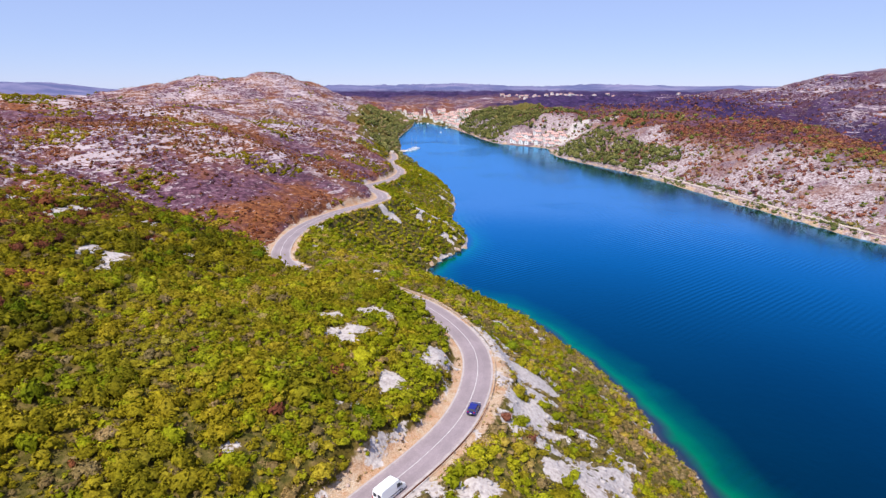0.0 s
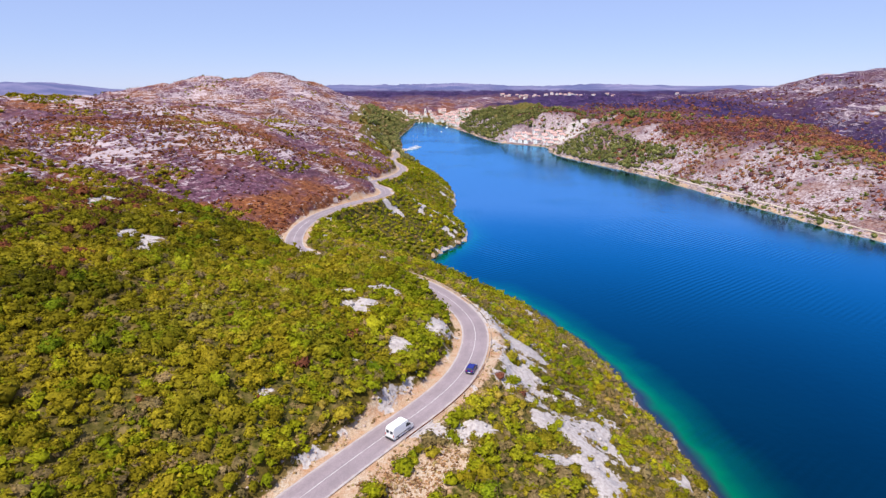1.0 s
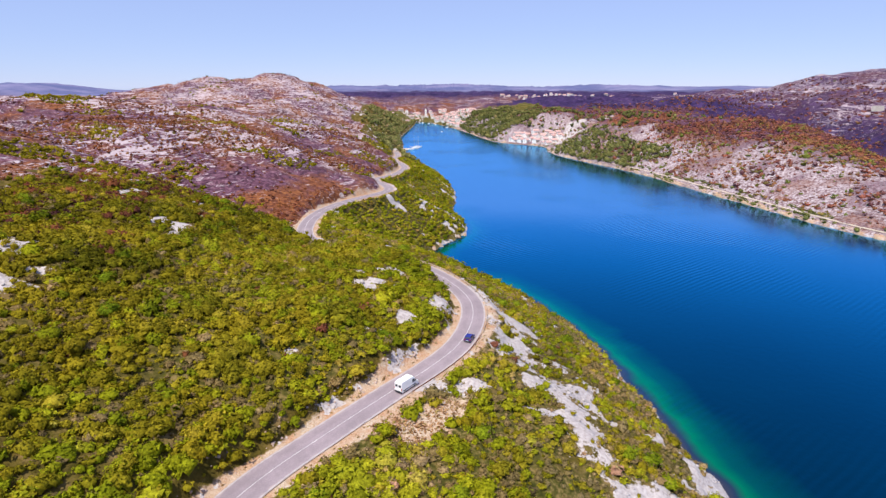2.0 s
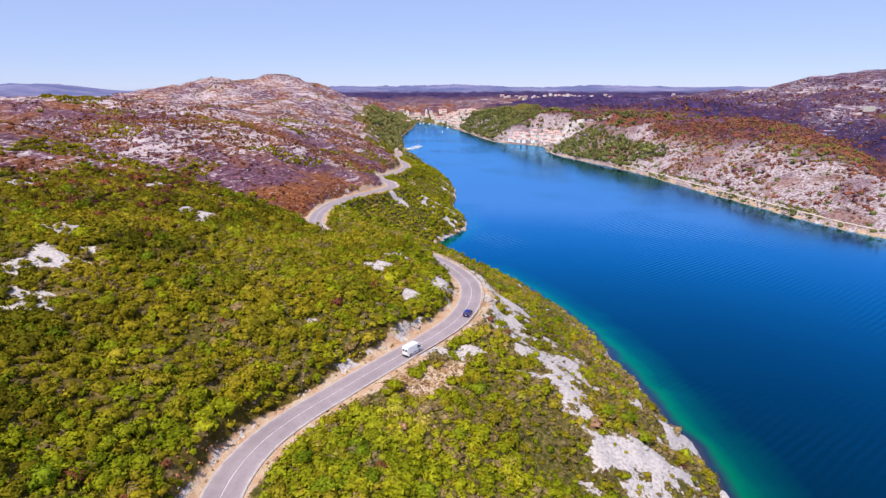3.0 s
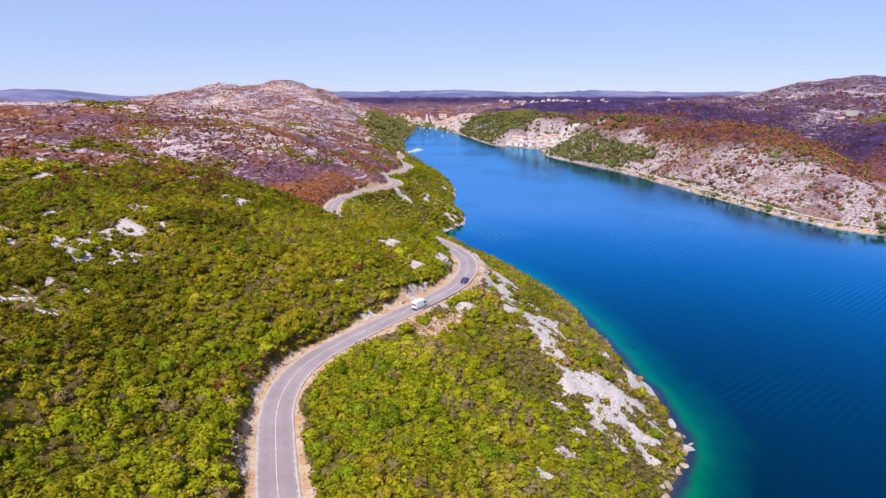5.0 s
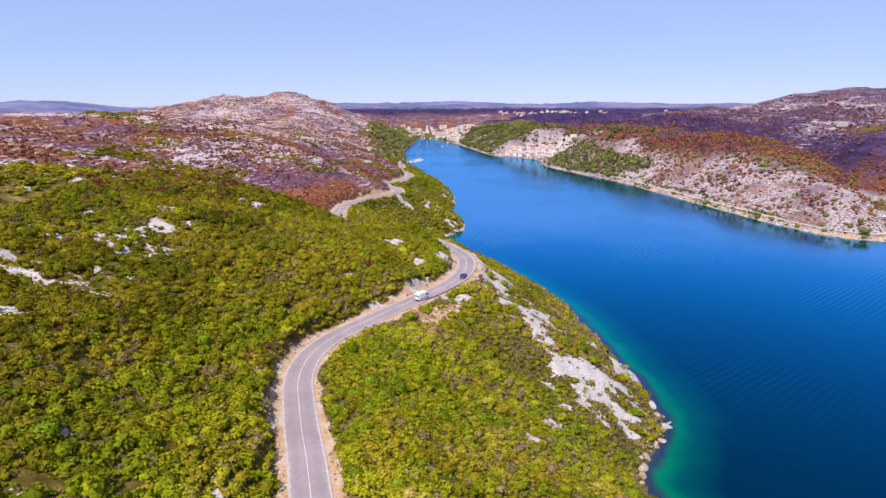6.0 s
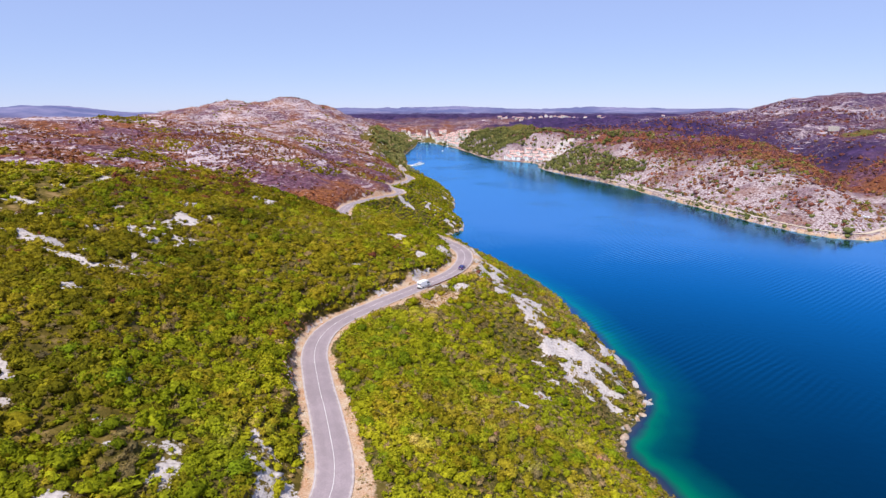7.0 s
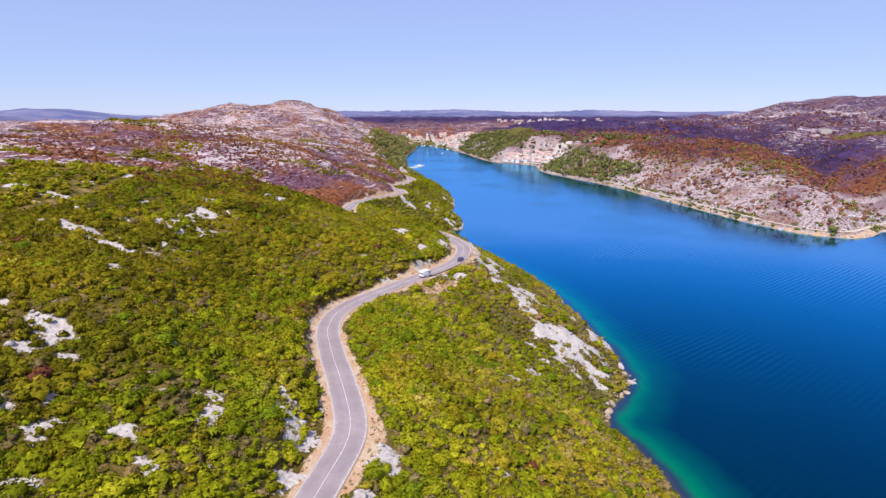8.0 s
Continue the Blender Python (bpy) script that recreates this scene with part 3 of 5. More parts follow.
# ---- scrub and trees ----
def lump(n_leaf, leaf, squash, lobes, seed, fine=1, under=-0.08):
    """A shrub of unit radius: a rough many-headed dome with small leaf sprays standing off it. Corners and triangles."""
    r = np.random.default_rng(seed)
    ico = bmesh.new()
    bmesh.ops.create_icosphere(ico, subdivisions=fine, radius=1.0)
    base = np.array([v.co for v in ico.verts])
    tris = np.array([[v.index for v in f.verts] for f in ico.faces])
    ico.free()
    heads = np.column_stack([r.uniform(-0.55, 0.55, lobes), r.uniform(-0.55, 0.55, lobes), r.uniform(0.05, 0.45, lobes)])
    sizes = r.uniform(0.42, 0.68, lobes)
    reach = np.array([max(0.35, max((h @ d) + math.sqrt(max(0.0, (h @ d) ** 2 - h @ h + q * q)) if (h @ d) ** 2 - h @ h + q * q > 0 else 0.0 for h, q in zip(heads, sizes))) for d in base])
    core = base * (reach * (0.74 + 0.2 * r.random(len(base))))[:, None]
    tris = tris[core[tris][:, :, 2].mean(1) > under]
    used = np.unique(tris)
    core, tris = core[used], np.searchsorted(used, tris)
    vs, fs, count = [core], [tris], len(core)
    for _ in range(n_leaf):
        k = r.integers(lobes)
        d = r.normal(size=3)
        d[2] = abs(d[2]) - 0.1
        d /= np.linalg.norm(d)
        c = heads[k] + d * sizes[k] * r.uniform(0.86, 1.16)
        u = np.cross(d, r.normal(size=3))
        u /= np.linalg.norm(u)
        w = np.cross(d, u) + d * r.uniform(-0.7, 0.7)
        q = leaf * r.uniform(0.6, 1.4)
        vs.append(np.array([c - u * q, c + u * q, c + w * q * 1.5]))
        fs.append(np.array([[0, 1, 2]]) + count)
        count += 3
    return np.vstack(vs) * (1, 1, squash), np.vstack(fs)


def scatter(name, places, size, tint, kinds, mat, label, category):
    """Many shrubs as one growth: places n x 3, size n, tint n."""
    r = np.random.default_rng(len(places))
    pick = r.integers(0, len(kinds), len(places))
    turn = r.uniform(0, 2 * math.pi, len(places))
    allv, allf, allt, base = [], [], [], 0
    for k, (v, f) in enumerate(kinds):
        sel = np.where(pick == k)[0]
        if not len(sel):
            continue
        c, s = np.cos(turn[sel])[:, None], np.sin(turn[sel])[:, None]
        sx = size[sel][:, None]
        wide, deep = r.uniform(0.78, 1.3, (len(sel), 1)), r.uniform(0.78, 1.3, (len(sel), 1))
        pts = np.stack([(v[:, 0] * c * wide - v[:, 1] * s * deep) * sx, (v[:, 0] * s * wide + v[:, 1] * c * deep) * sx, v[:, 2] * sx * r.uniform(0.7, 1.25, (len(sel), 1))], -1) + places[sel][:, None]
        allv.append(pts.reshape(-1, 3))
        allf.append((f[None] + (np.arange(len(sel)) * len(v))[:, None, None] + base).reshape(-1, 3))
        allt.append(np.repeat(tint[sel], len(v)))
        base += len(sel) * len(v)
    ob = sheet(name, np.vstack(allv), np.vstack(allf), mat, smooth=True, tint=np.concatenate(allt))
    return tagged(ob, label, category, kind="stuff")


def sow(x0, x1, y0, y1, gap):
    """Jittered places over a rectangle of the plan."""
    x, y = np.meshgrid(np.arange(x0, x1, gap), np.arange(y0, y1, gap))
    x, y = x.ravel(), y.ravel()
    return x + rng.uniform(-0.5, 0.5, x.size) * gap, y + rng.uniform(-0.5, 0.5, y.size) * gap


NEAR = [lump(31, 0.195, 0.95, 4, s, 1, 0.05) for s in range(12)]
CROWN = [lump(98, 0.12, 1.0, 8, 130 + s, 1, 0.0) for s in range(12)]
MIDDLE = [lump(26, 0.22, 0.85, 4, 30 + s) for s in range(7)]
FAR_KIND = [lump(10, 0.30, 0.85, 3, 60 + s, 0) for s in range(6)]
TREE_KIND = [lump(36, 0.20, 1.15, 5, 90 + s, 0, -0.6) for s in range(6)]


def land(x, y):
    z, p = plan(x, y)
    return z, p, cover(x, y, p)


# green scrub on the near slopes
x, y = sow(-132, 72, -82, 212, 1.45)
z, p, (rk, bn, vg, st, _, pl) = land(x, y)
inland = p["side"] > 0
wedge = x > -0.82 * (y + 140) - 14
keep = ~p["wet"] & (p["d"] > 1.0) & ((vg < 0.5) | inland) & (bn < 0.5) & (p["dr"] > HALF + np.where(inland, 2.75, 2.2)) & wedge
bare = gaps(x, y)
keep &= rng.random(x.size) < np.where(inland & (p["dr"] < HALF + 9) & (y < 72) & (y > -30), 0.97, 1.0) * np.where(inland & (p["dr"] < HALF + 9) & (y < 72) & (y > -30), 1.0, np.where(rk > 0.55, np.where(inland, 0.22, 0.07), np.where(rk > 0.42, np.where(inland & (p["dr"] < 11) & (y < 70), 0.85, 0.35), np.where(bare > 0.60, 0.72, 0.98))))
size = np.clip(1.16 + 0.46 * fbm(x, y, 9, 3) + rng.normal(0, 0.34, x.size), 0.55, 2.6) * np.where(rk > 0.3, 0.72, 1.0)
size *= 1 + 0.45 * (rng.random(x.size) < 0.04)
size *= 1 + 0.16 * inland + 0.16 * (inland & (p["dr"] < 13))
size *= 1 - 0.02 * (~inland & (p["d"] < 40)) + 0.15 * (~inland & (y < 75) & (p["d"] > 25))
tint = np.clip(0.40 + 0.22 * fbm(x, y, 14, 3, 6.6) + 0.16 * (~inland & (y > 75)) + 0.15 * (~inland & (y <= 75)) + 0.07 * (inland & (x > -60)) - 0.12 * (inland & (x < -66)) + rng.normal(0, 0.125, x.size), 0, 1)
luck = rng.random(x.size)
seaward = ~inland & (y > 50)
grey = luck < np.clip(0.12 + 0.08 * (~inland & (p["d"] < 52) & (y > -10)) + 0.22 * seaward + 0.25 * (~inland & (p["d"] < 22)) + 0.05 * ~inland + 0.14 * fbm(x, y, 12, 2, 3.9), 0.02, 0.7)
dry = ~grey & (rng.random(x.size) < np.clip(0.28 - 0.12 * (~inland & (y < 50)) + 0.55 * step(-38, -85, x) + 0.45 * fbm(x, y, 40, 3, 9.9) + 0.18 * seaward + 0.2 * (~inland & (p["d"] < 50)), 0.05, 0.95))
lush = ~grey & ~dry
spots = np.stack([x, y, z + 0.05], -1)
rusty = (lush | dry) & (rng.random(x.size) < 0.26 * step(-72, -112, x) * step(75, 125, y) + 0.004)
lush, dry = lush & ~rusty, dry & ~rusty
tall = rng.random(x.size) < 0.20
size = np.where(tall, np.clip(1.75 + 0.35 * fbm(x, y, 18, 2, 21.0) + rng.normal(0, 0.32, x.size), 1.2, 2.9) * np.where(rk > 0.3, 0.7, 1.0) * (1 - 0.25 * (~inland & (p["d"] < 40))), size * 0.86)
for which, leaf, words in ((rusty, SCORCHED, "rust-brown withered shrubs among the green scrub"), (lush, MAQUIS, "dense green evergreen scrub covering the slope"), (dry, OLIVE, "dense olive-green summer scrub covering the slope"), (grey, PARCHED, "parched grey-brown low shrubs among the green scrub")):
    low, high = which & keep & ~tall, which & keep & tall & (p["dr"] > HALF + 3.7)
    scatter("scrub", spots[low], size[low] * (0.8 if leaf is PARCHED else 1.0), tint[low], NEAR, leaf, words, "shrubs")
    scatter("tall_scrub", spots[high], size[high] * (0.75 if leaf is PARCHED else 1.0), tint[high], CROWN, leaf, words.replace("shrubs", "taller shrubs").replace("scrub covering", "rounded crowns rising over"), "shrubs")

# green scrub farther off
xa, ya = sow(-270, -135, -95, 330, 3.0)
xb, yb = sow(-135, 40, 208, 620, 2.1)
xc, yc = sow(-140, -20, 620, 760, 4.0)
xd, yd = sow(-135, 70, -170, 20, 3.2)
out = (xd <= -0.82 * (yd + 140) - 14) | (yd < -82)
x, y = np.concatenate([xa, xb, xc, xd[out]]), np.concatenate([ya, yb, yc, yd[out]])
z, p, (rk, bn, vg, st, _, pl) = land(x, y)
keep = ~p["wet"] & (p["d"] > 1.5) & (rk < 0.5) & (vg < 0.4) & (bn < 0.5) & (p["dr"] > HALF + 2.0) & (rng.random(x.size) < 0.85)
size = np.clip(1.42 + 0.4 * (x < -130) + 0.5 * fbm(x, y, 20, 3) + rng.normal(0, 0.4, x.size), 0.6, 2.7)
tint = np.clip(0.52 + 0.2 * fbm(x, y, 40, 3, 6.6) + rng.normal(0, 0.2, x.size), 0, 1)
dry = keep & (rng.random(x.size) < np.where(x < -60, 0.6, 0.35))
keep &= ~dry
scatter("scrub", np.stack([x, y, z + 0.1], -1)[keep], size[keep], tint[keep], MIDDLE, MAQUIS, "green scrub thinning over pale rock", "shrubs")
scatter("scrub", np.stack([x, y, z + 0.1], -1)[dry], size[dry], tint[dry], MIDDLE, OLIVE, "olive scrub thinning over dry rocky ground", "shrubs")

# scorched scrub on the burnt western slopes
xa, ya = sow(-330, -40, 130, 640, 2.5)
xb, yb = sow(-700, -80, 640, 1300, 8.0)
x, y = np.concatenate([xa, xb]), np.concatenate([ya, yb])
z, p, (rk, bn, vg, st, _, pl) = land(x, y)
patch = fbm(x, y, 60, 4, 1.7)
keep = ~p["wet"] & (bn > 0.5) & (p["dr"] > HALF + 3) & (patch + rng.normal(0, 0.35, x.size) - 0.35 * (y > 560) - 0.25 * step(110, 170, p["dw"]) > -0.05) & (p["share"] < 0.5)
size = np.clip(0.92 + 0.38 * rng.normal(0, 1, x.size) + 0.6 * (y > 640), 0.35, 3.0)
tint = np.clip(0.42 + 0.3 * patch + rng.normal(0, 0.2, x.size), 0, 1) * (1 - 0.6 * (y > 640))
scatter("scorched_scrub", np.stack([x, y, z], -1)[keep], size[keep], tint[keep], FAR_KIND, SCORCHED, "rust-brown scorched scrub on burnt ground", "shrubs")

crest = np.exp(-(((x + 345) / 70) ** 2 + ((y - 430) / 40) ** 2)) + 0.8 * np.exp(-(((x + 172) / 26) ** 2 + ((y - 285) / 34) ** 2))
alive = ~p["wet"] & (bn > 0.5) & (p["share"] < 0.5) & (p["dr"] > HALF + 3) & (fbm(x, y, 34, 3, 12.0) + 0.30 * (p["dr"] < 50) + 0.75 * crest + rng.normal(0, 0.12, x.size) > 0.56)
scatter("scrub", np.stack([x, y, z], -1)[alive], size[alive] * 1.3, np.clip(tint[alive] + 0.1, 0, 1), MIDDLE, OLIVE, "patches of green scrub left by the fire", "shrubs")

# thin scrub on the eastern bank
xa, ya = sow(160, 520, 300, 760, 3.5)
xb, yb = sow(100, 1000, 480, 1350, 9.0)
x, y = np.concatenate([xa, xb]), np.concatenate([ya, yb])
z, p, (rk, bn, vg, st, _, pl) = land(x, y)
patch = 0.7 * fbm(x, y, 50, 4, 2.9) + 0.9 * step(75, 120, p["de"]) - 0.12 - 0.7 * step(230, 330, p["de"]) - 0.8 * step(365, 430, x) * (y < 640)
keep = ~p["wet"] & (p["share"] > 0.5) & (p["de"] > 14) & (patch + rng.normal(0, 0.5, x.size) > 0.05) & (p["de"] < 640)
size = np.clip(2.0 + 0.95 * rng.normal(0, 1, x.size) + 0.9 * (y > 700), 0.7, 4.6)
tint = np.clip(0.55 + 0.32 * rng.normal(0, 1, x.size) - 0.12 * step(75, 120, p["de"]) + 0.3 * fbm(x, y, 40, 3, 8.3) - 0.35 * step(220, 320, p["de"]), 0, 1)
scatter("sparse_scrub", np.stack([x, y, z], -1)[keep], size[keep], tint[keep], FAR_KIND, SPARSE, "sparse reddish and green scrub on pale rock", "shrubs")

# green growth and loose rock at the eastern waterline
x, y = sow(10, 440, 300, 1450, 2.5)
z, p, (rk, bn, vg, st, _, pl) = land(x, y)
strip = ~p["wet"] & (p["share"] > 0.5) & (p["de"] > 0.8) & (np.abs(p["de"] - 9.5) > 3.0)
keep = strip & (p["de"] < 17) & (fbm(x, y, 26, 3, 15.0) + rng.normal(0, 0.28, x.size) > 0.34)
scatter("shore_scrub", np.stack([x, y, z - 0.1], -1)[keep], np.clip(1.5 + rng.normal(0, 0.6, x.size), 0.6, 3.2)[keep], np.clip(0.3 + rng.normal(0, 0.25, x.size), 0, 1)[keep], MIDDLE, PINE, "dark green shrubs and small trees along the rocky shore", "shrubs")

# pine woods
xa, ya = sow(-260, 0, 620, 1650, 4.7)
xb, yb = sow(40, 420, 640, 1600, 4.7)
x, y = np.concatenate([xa, xb]), np.concatenate([ya, yb])
z, p, (rk, bn, vg, st, _, pl) = land(x, y)
edge = 30 * fbm(x, y, 120, 3)
west_wood = (p["share"] < 0.5) & (p["dw"] < 62 + 1.4 * edge) & (y > 690) & (rng.random(x.size) < 0.8)
east_wood = (p["share"] > 0.5) & (((y > 660) & (y < 860) & (p["de"] < 75 + edge)) | ((y > 1060) & (y < 1500) & (p["de"] < 170 + edge)) | ((y > 850) & (y < 1080) & (p["de"] > 45) & (p["de"] < 190) & (rng.random(x.size) < 0.18)))
keep = ~p["wet"] & (p["d"] > 4) & (west_wood | east_wood) & (p["dr"] > 7) & (rng.random(x.size) < 0.85)
size = np.clip(2.8 + 0.9 * rng.normal(0, 1, x.size), 1.3, 5.2)
tint = np.clip(0.38 + 0.22 * (p["share"] < 0.5) + 0.22 * rng.normal(0, 1, x.size), 0, 1)
scatter("pine_wood", np.stack([x, y, z + 2.5], -1)[keep], size[keep], tint[keep], TREE_KIND, PINE, "green pine wood above the far shore", "trees")


# ---- painted and built materials ----
WHITEWASH = plain_material("whitewash", (0.66, 0.62, 0.58), (0.82, 0.79, 0.75), 0.9, 0.6)
STONEWALL = plain_material("stone_wall", (0.42, 0.38, 0.33), (0.60, 0.55, 0.49), 0.95, 0.8)
ROOFTILE = plain_material("roof_tile", (0.40, 0.22, 0.19), (0.54, 0.37, 0.34), 0.9, 1.2)
GLASS_DARK = plain_material("window_glass", (0.03, 0.035, 0.045), (0.05, 0.055, 0.07), 0.08, 3.0, 0.5)
TIMBER = plain_material("timber", (0.12, 0.07, 0.04), (0.2, 0.12, 0.07), 0.8, 3.0)
RUST = plain_material("rusty_steel", (0.16, 0.055, 0.035), (0.30, 0.13, 0.08), 0.75, 2.5, 0.4, 0.25)
ZINC = plain_material("weathered_zinc", (0.30, 0.28, 0.26), (0.42, 0.39, 0.36), 0.55, 3.0, 0.5, 0.5)
VAN_WHITE = plain_material("white_car_paint", (0.74, 0.74, 0.75), (0.80, 0.80, 0.81), 0.3, 0.5, 0.5)
CAR_BLUE = plain_material("blue_car_paint", (0.008, 0.012, 0.14), (0.012, 0.018, 0.19), 0.25, 0.5, 0.6)
CAR_GREY = plain_material("grey_car_paint", (0.05, 0.05, 0.06), (0.08, 0.08, 0.09), 0.3, 0.5, 0.6)
RUBBER = plain_material("rubber", (0.012, 0.012, 0.012), (0.022, 0.022, 0.022), 0.85, 8.0)
ALLOY = plain_material("alloy_rim", (0.45, 0.45, 0.46), (0.6, 0.6, 0.6), 0.35, 4.0, 0.5, 0.8)
LAMP_RED = plain_material("tail_lamp", (0.35, 0.01, 0.01), (0.45, 0.02, 0.02), 0.2, 4.0, 0.5)
LAMP_CLEAR = plain_material("headlamp", (0.55, 0.56, 0.58), (0.7, 0.7, 0.72), 0.15, 4.0, 0.5)
TRIM = plain_material("black_trim", (0.02, 0.02, 0.022), (0.035, 0.035, 0.037), 0.6, 6.0)
GELCOAT = plain_material("white_hull", (0.70, 0.70, 0.70), (0.80, 0.80, 0.79), 0.3, 0.4, 0.5)
BARK = plain_material("bark", (0.06, 0.045, 0.03), (0.14, 0.10, 0.07), 0.95, 6.0)
GRAVEL = plain_material("pale_gravel", (0.36, 0.29, 0.22), (0.50, 0.43, 0.35), 0.95, 1.4)
LIMESTONE = plain_material("limestone", (0.26, 0.23, 0.23), (0.46, 0.42, 0.41), 0.95, 1.2)


def box(bm, x0, x1, y0, y1, z0, z1, bevel=0.0):
    r = bmesh.ops.create_cube(bm, size=1.0)
    bmesh.ops.scale(bm, vec=(x1 - x0, y1 - y0, z1 - z0), verts=r["verts"])
    bmesh.ops.translate(bm, vec=((x0 + x1) / 2, (y0 + y1) / 2, (z0 + z1) / 2), verts=r["verts"])
    if bevel:
        bmesh.ops.bevel(bm, geom=list({e for v in r["verts"] for e in v.link_edges}), offset=bevel, segments=2, affect="EDGES", profile=0.5)
    return bm


def empty(name, m, label, category, group=""):
    ob = new(name)
    ob.matrix_basis = m
    return tagged(ob, label, category, group)


def ground_at(x, y):
    z, _ = plan(np.array([float(x)]), np.array([float(y)]))
    return float(z[0])


# ---- guard rail on the outer side of the bend ----
def offset_line(line, off, lift):
    d = np.gradient(line[:, :2], axis=0)
    nrm = np.stack([-d[:, 1], d[:, 0]], -1) / np.linalg.norm(d, axis=1)[:, None]
    return np.column_stack([line[:, :2] + nrm * off, line[:, 2] + lift])


def resample(line, gap):
    run = np.r_[0, np.cumsum(np.linalg.norm(np.diff(line, axis=0), axis=1))]
    at = np.arange(0, run[-1], gap)
    return np.column_stack([np.interp(at, run, line[:, k]) for k in range(3)])


def guard_rail(line, mat, label):
    rail = empty("guard_rail", pose(*line[0]), label, "guard rail", "guard rails on the bend")
    pts = resample(line, 2.0)
    d = np.gradient(pts[:, :2], axis=0)
    d /= np.linalg.norm(d, axis=1)[:, None]
    nrm = np.stack([-d[:, 1], d[:, 0]], -1)
    prof = [(0.0, 0.42), (0.06, 0.48), (0.06, 0.53), (0.0, 0.58), (0.06, 0.63), (0.06, 0.68), (0.0, 0.74), (-0.02, 0.74), (-0.02, 0.42)]
    rows = np.stack([np.column_stack([pts[:, :2] + nrm * o, pts[:, 2] + h]) for o, h in prof], 1)
    n, k = rows.shape[:2]
    i = np.arange(n * k).reshape(n, k)
    j = np.roll(i, -1, 1)
    faces = np.stack([i[:-1], i[1:], j[1:], j[:-1]], -1).reshape(-1, 4)
    sheet("beam", rows.reshape(-1, 3) - pts[0], faces, mat, rail, smooth=False)
    post_mesh = None
    for p, t in list(zip(pts, d))[::2]:
        if post_mesh is None:
            ob = part("post", box(bmesh.new(), -0.05, 0.05, -0.07, 0.07, -0.5, 0.7, 0.01), ZINC, rail)
            post_mesh = ob.data
        else:
            ob = new("post", post_mesh)
            ob.parent = rail
        ob.matrix_basis = pose(*(Vector(p) - Vector(pts[0])), 0, 0, math.degrees(math.atan2(t[1], t[0])))
    return rail


bend = FINE[(FINE[:, 1] > 76) & (FINE[:, 1] < 172)]
edge = offset_line(bend, -(HALF + 0.55), -0.1)
half_way = int(np.argmax(edge[:, 1] > 104))
guard_rail(edge[:half_way + 1], RUST, "low rust-brown steel guard rail along the outer verge")
guard_rail(edge[half_way:], plain_material("dusty_steel", (0.30, 0.22, 0.16), (0.46, 0.37, 0.29), 0.8, 1.2), "low dusty grey steel guard rail round the bend")


# ---- vehicles ----
def hull(profile, half_width, tuck, bm):
    """A vehicle's body: its outline from the side, rounded across; tuck narrows the part above the waist."""
    waist = tuck[0]
    rings = []
    for k, (s, inset) in enumerate(((-1, 0.0), (-0.86, 0.05), (0.86, 0.05), (1, 0.0))):
        ring = []
        for x, z in profile:
            w = half_width * (1 - tuck[1] * max(0, z - waist))
            grow = 0.0 if abs(s) == 1 else 0.06
            zz = z + (grow if z > waist else 0)
            ring.append(bm.verts.new((x, s * w, zz)))
        rings.append(ring)
    for a, b in zip(rings, rings[1:]):
        for i in range(len(profile)):
            j = (i + 1) % len(profile)
            bm.faces.new((a[i], a[j], b[j], b[i]))
    bm.faces.new(rings[0][::-1])
    bm.faces.new(rings[-1])
    bmesh.ops.recalc_face_normals(bm, faces=bm.faces)
    return bm


def slab(bm, corners, thick):
    """A thin pane from four corners, thickened along its normal."""
    c = [Vector(p) for p in corners]
    nrm = (c[1] - c[0]).cross(c[3] - c[0]).normalized() * thick
    lo, hi = [bm.verts.new(p) for p in c], [bm.verts.new(p + nrm) for p in c]
    bm.faces.new(lo[::-1]), bm.faces.new(hi)
    for i in range(4):
        j = (i + 1) % 4
        bm.faces.new((lo[i], lo[j], hi[j], hi[i]))
    bmesh.ops.recalc_face_normals(bm, faces=bm.faces)
    return bm


def wheel(parent, x, y, r):
    bm = bmesh.new()
    bmesh.ops.create_cone(bm, cap_ends=True, segments=20, radius1=r, radius2=r, depth=0.22, matrix=pose(x, y, r, 90))
    tyre = part("wheel", bm, RUBBER, parent)
    bm = bmesh.new()
    bmesh.ops.create_cone(bm, cap_ends=True, segments=14, radius1=r * 0.62, radius2=r * 0.55, depth=0.04, matrix=pose(x, y + math.copysign(0.115, y), r, 90 if y < 0 else -90))
    part("rim", bm, ALLOY, tyre, "silver rim")


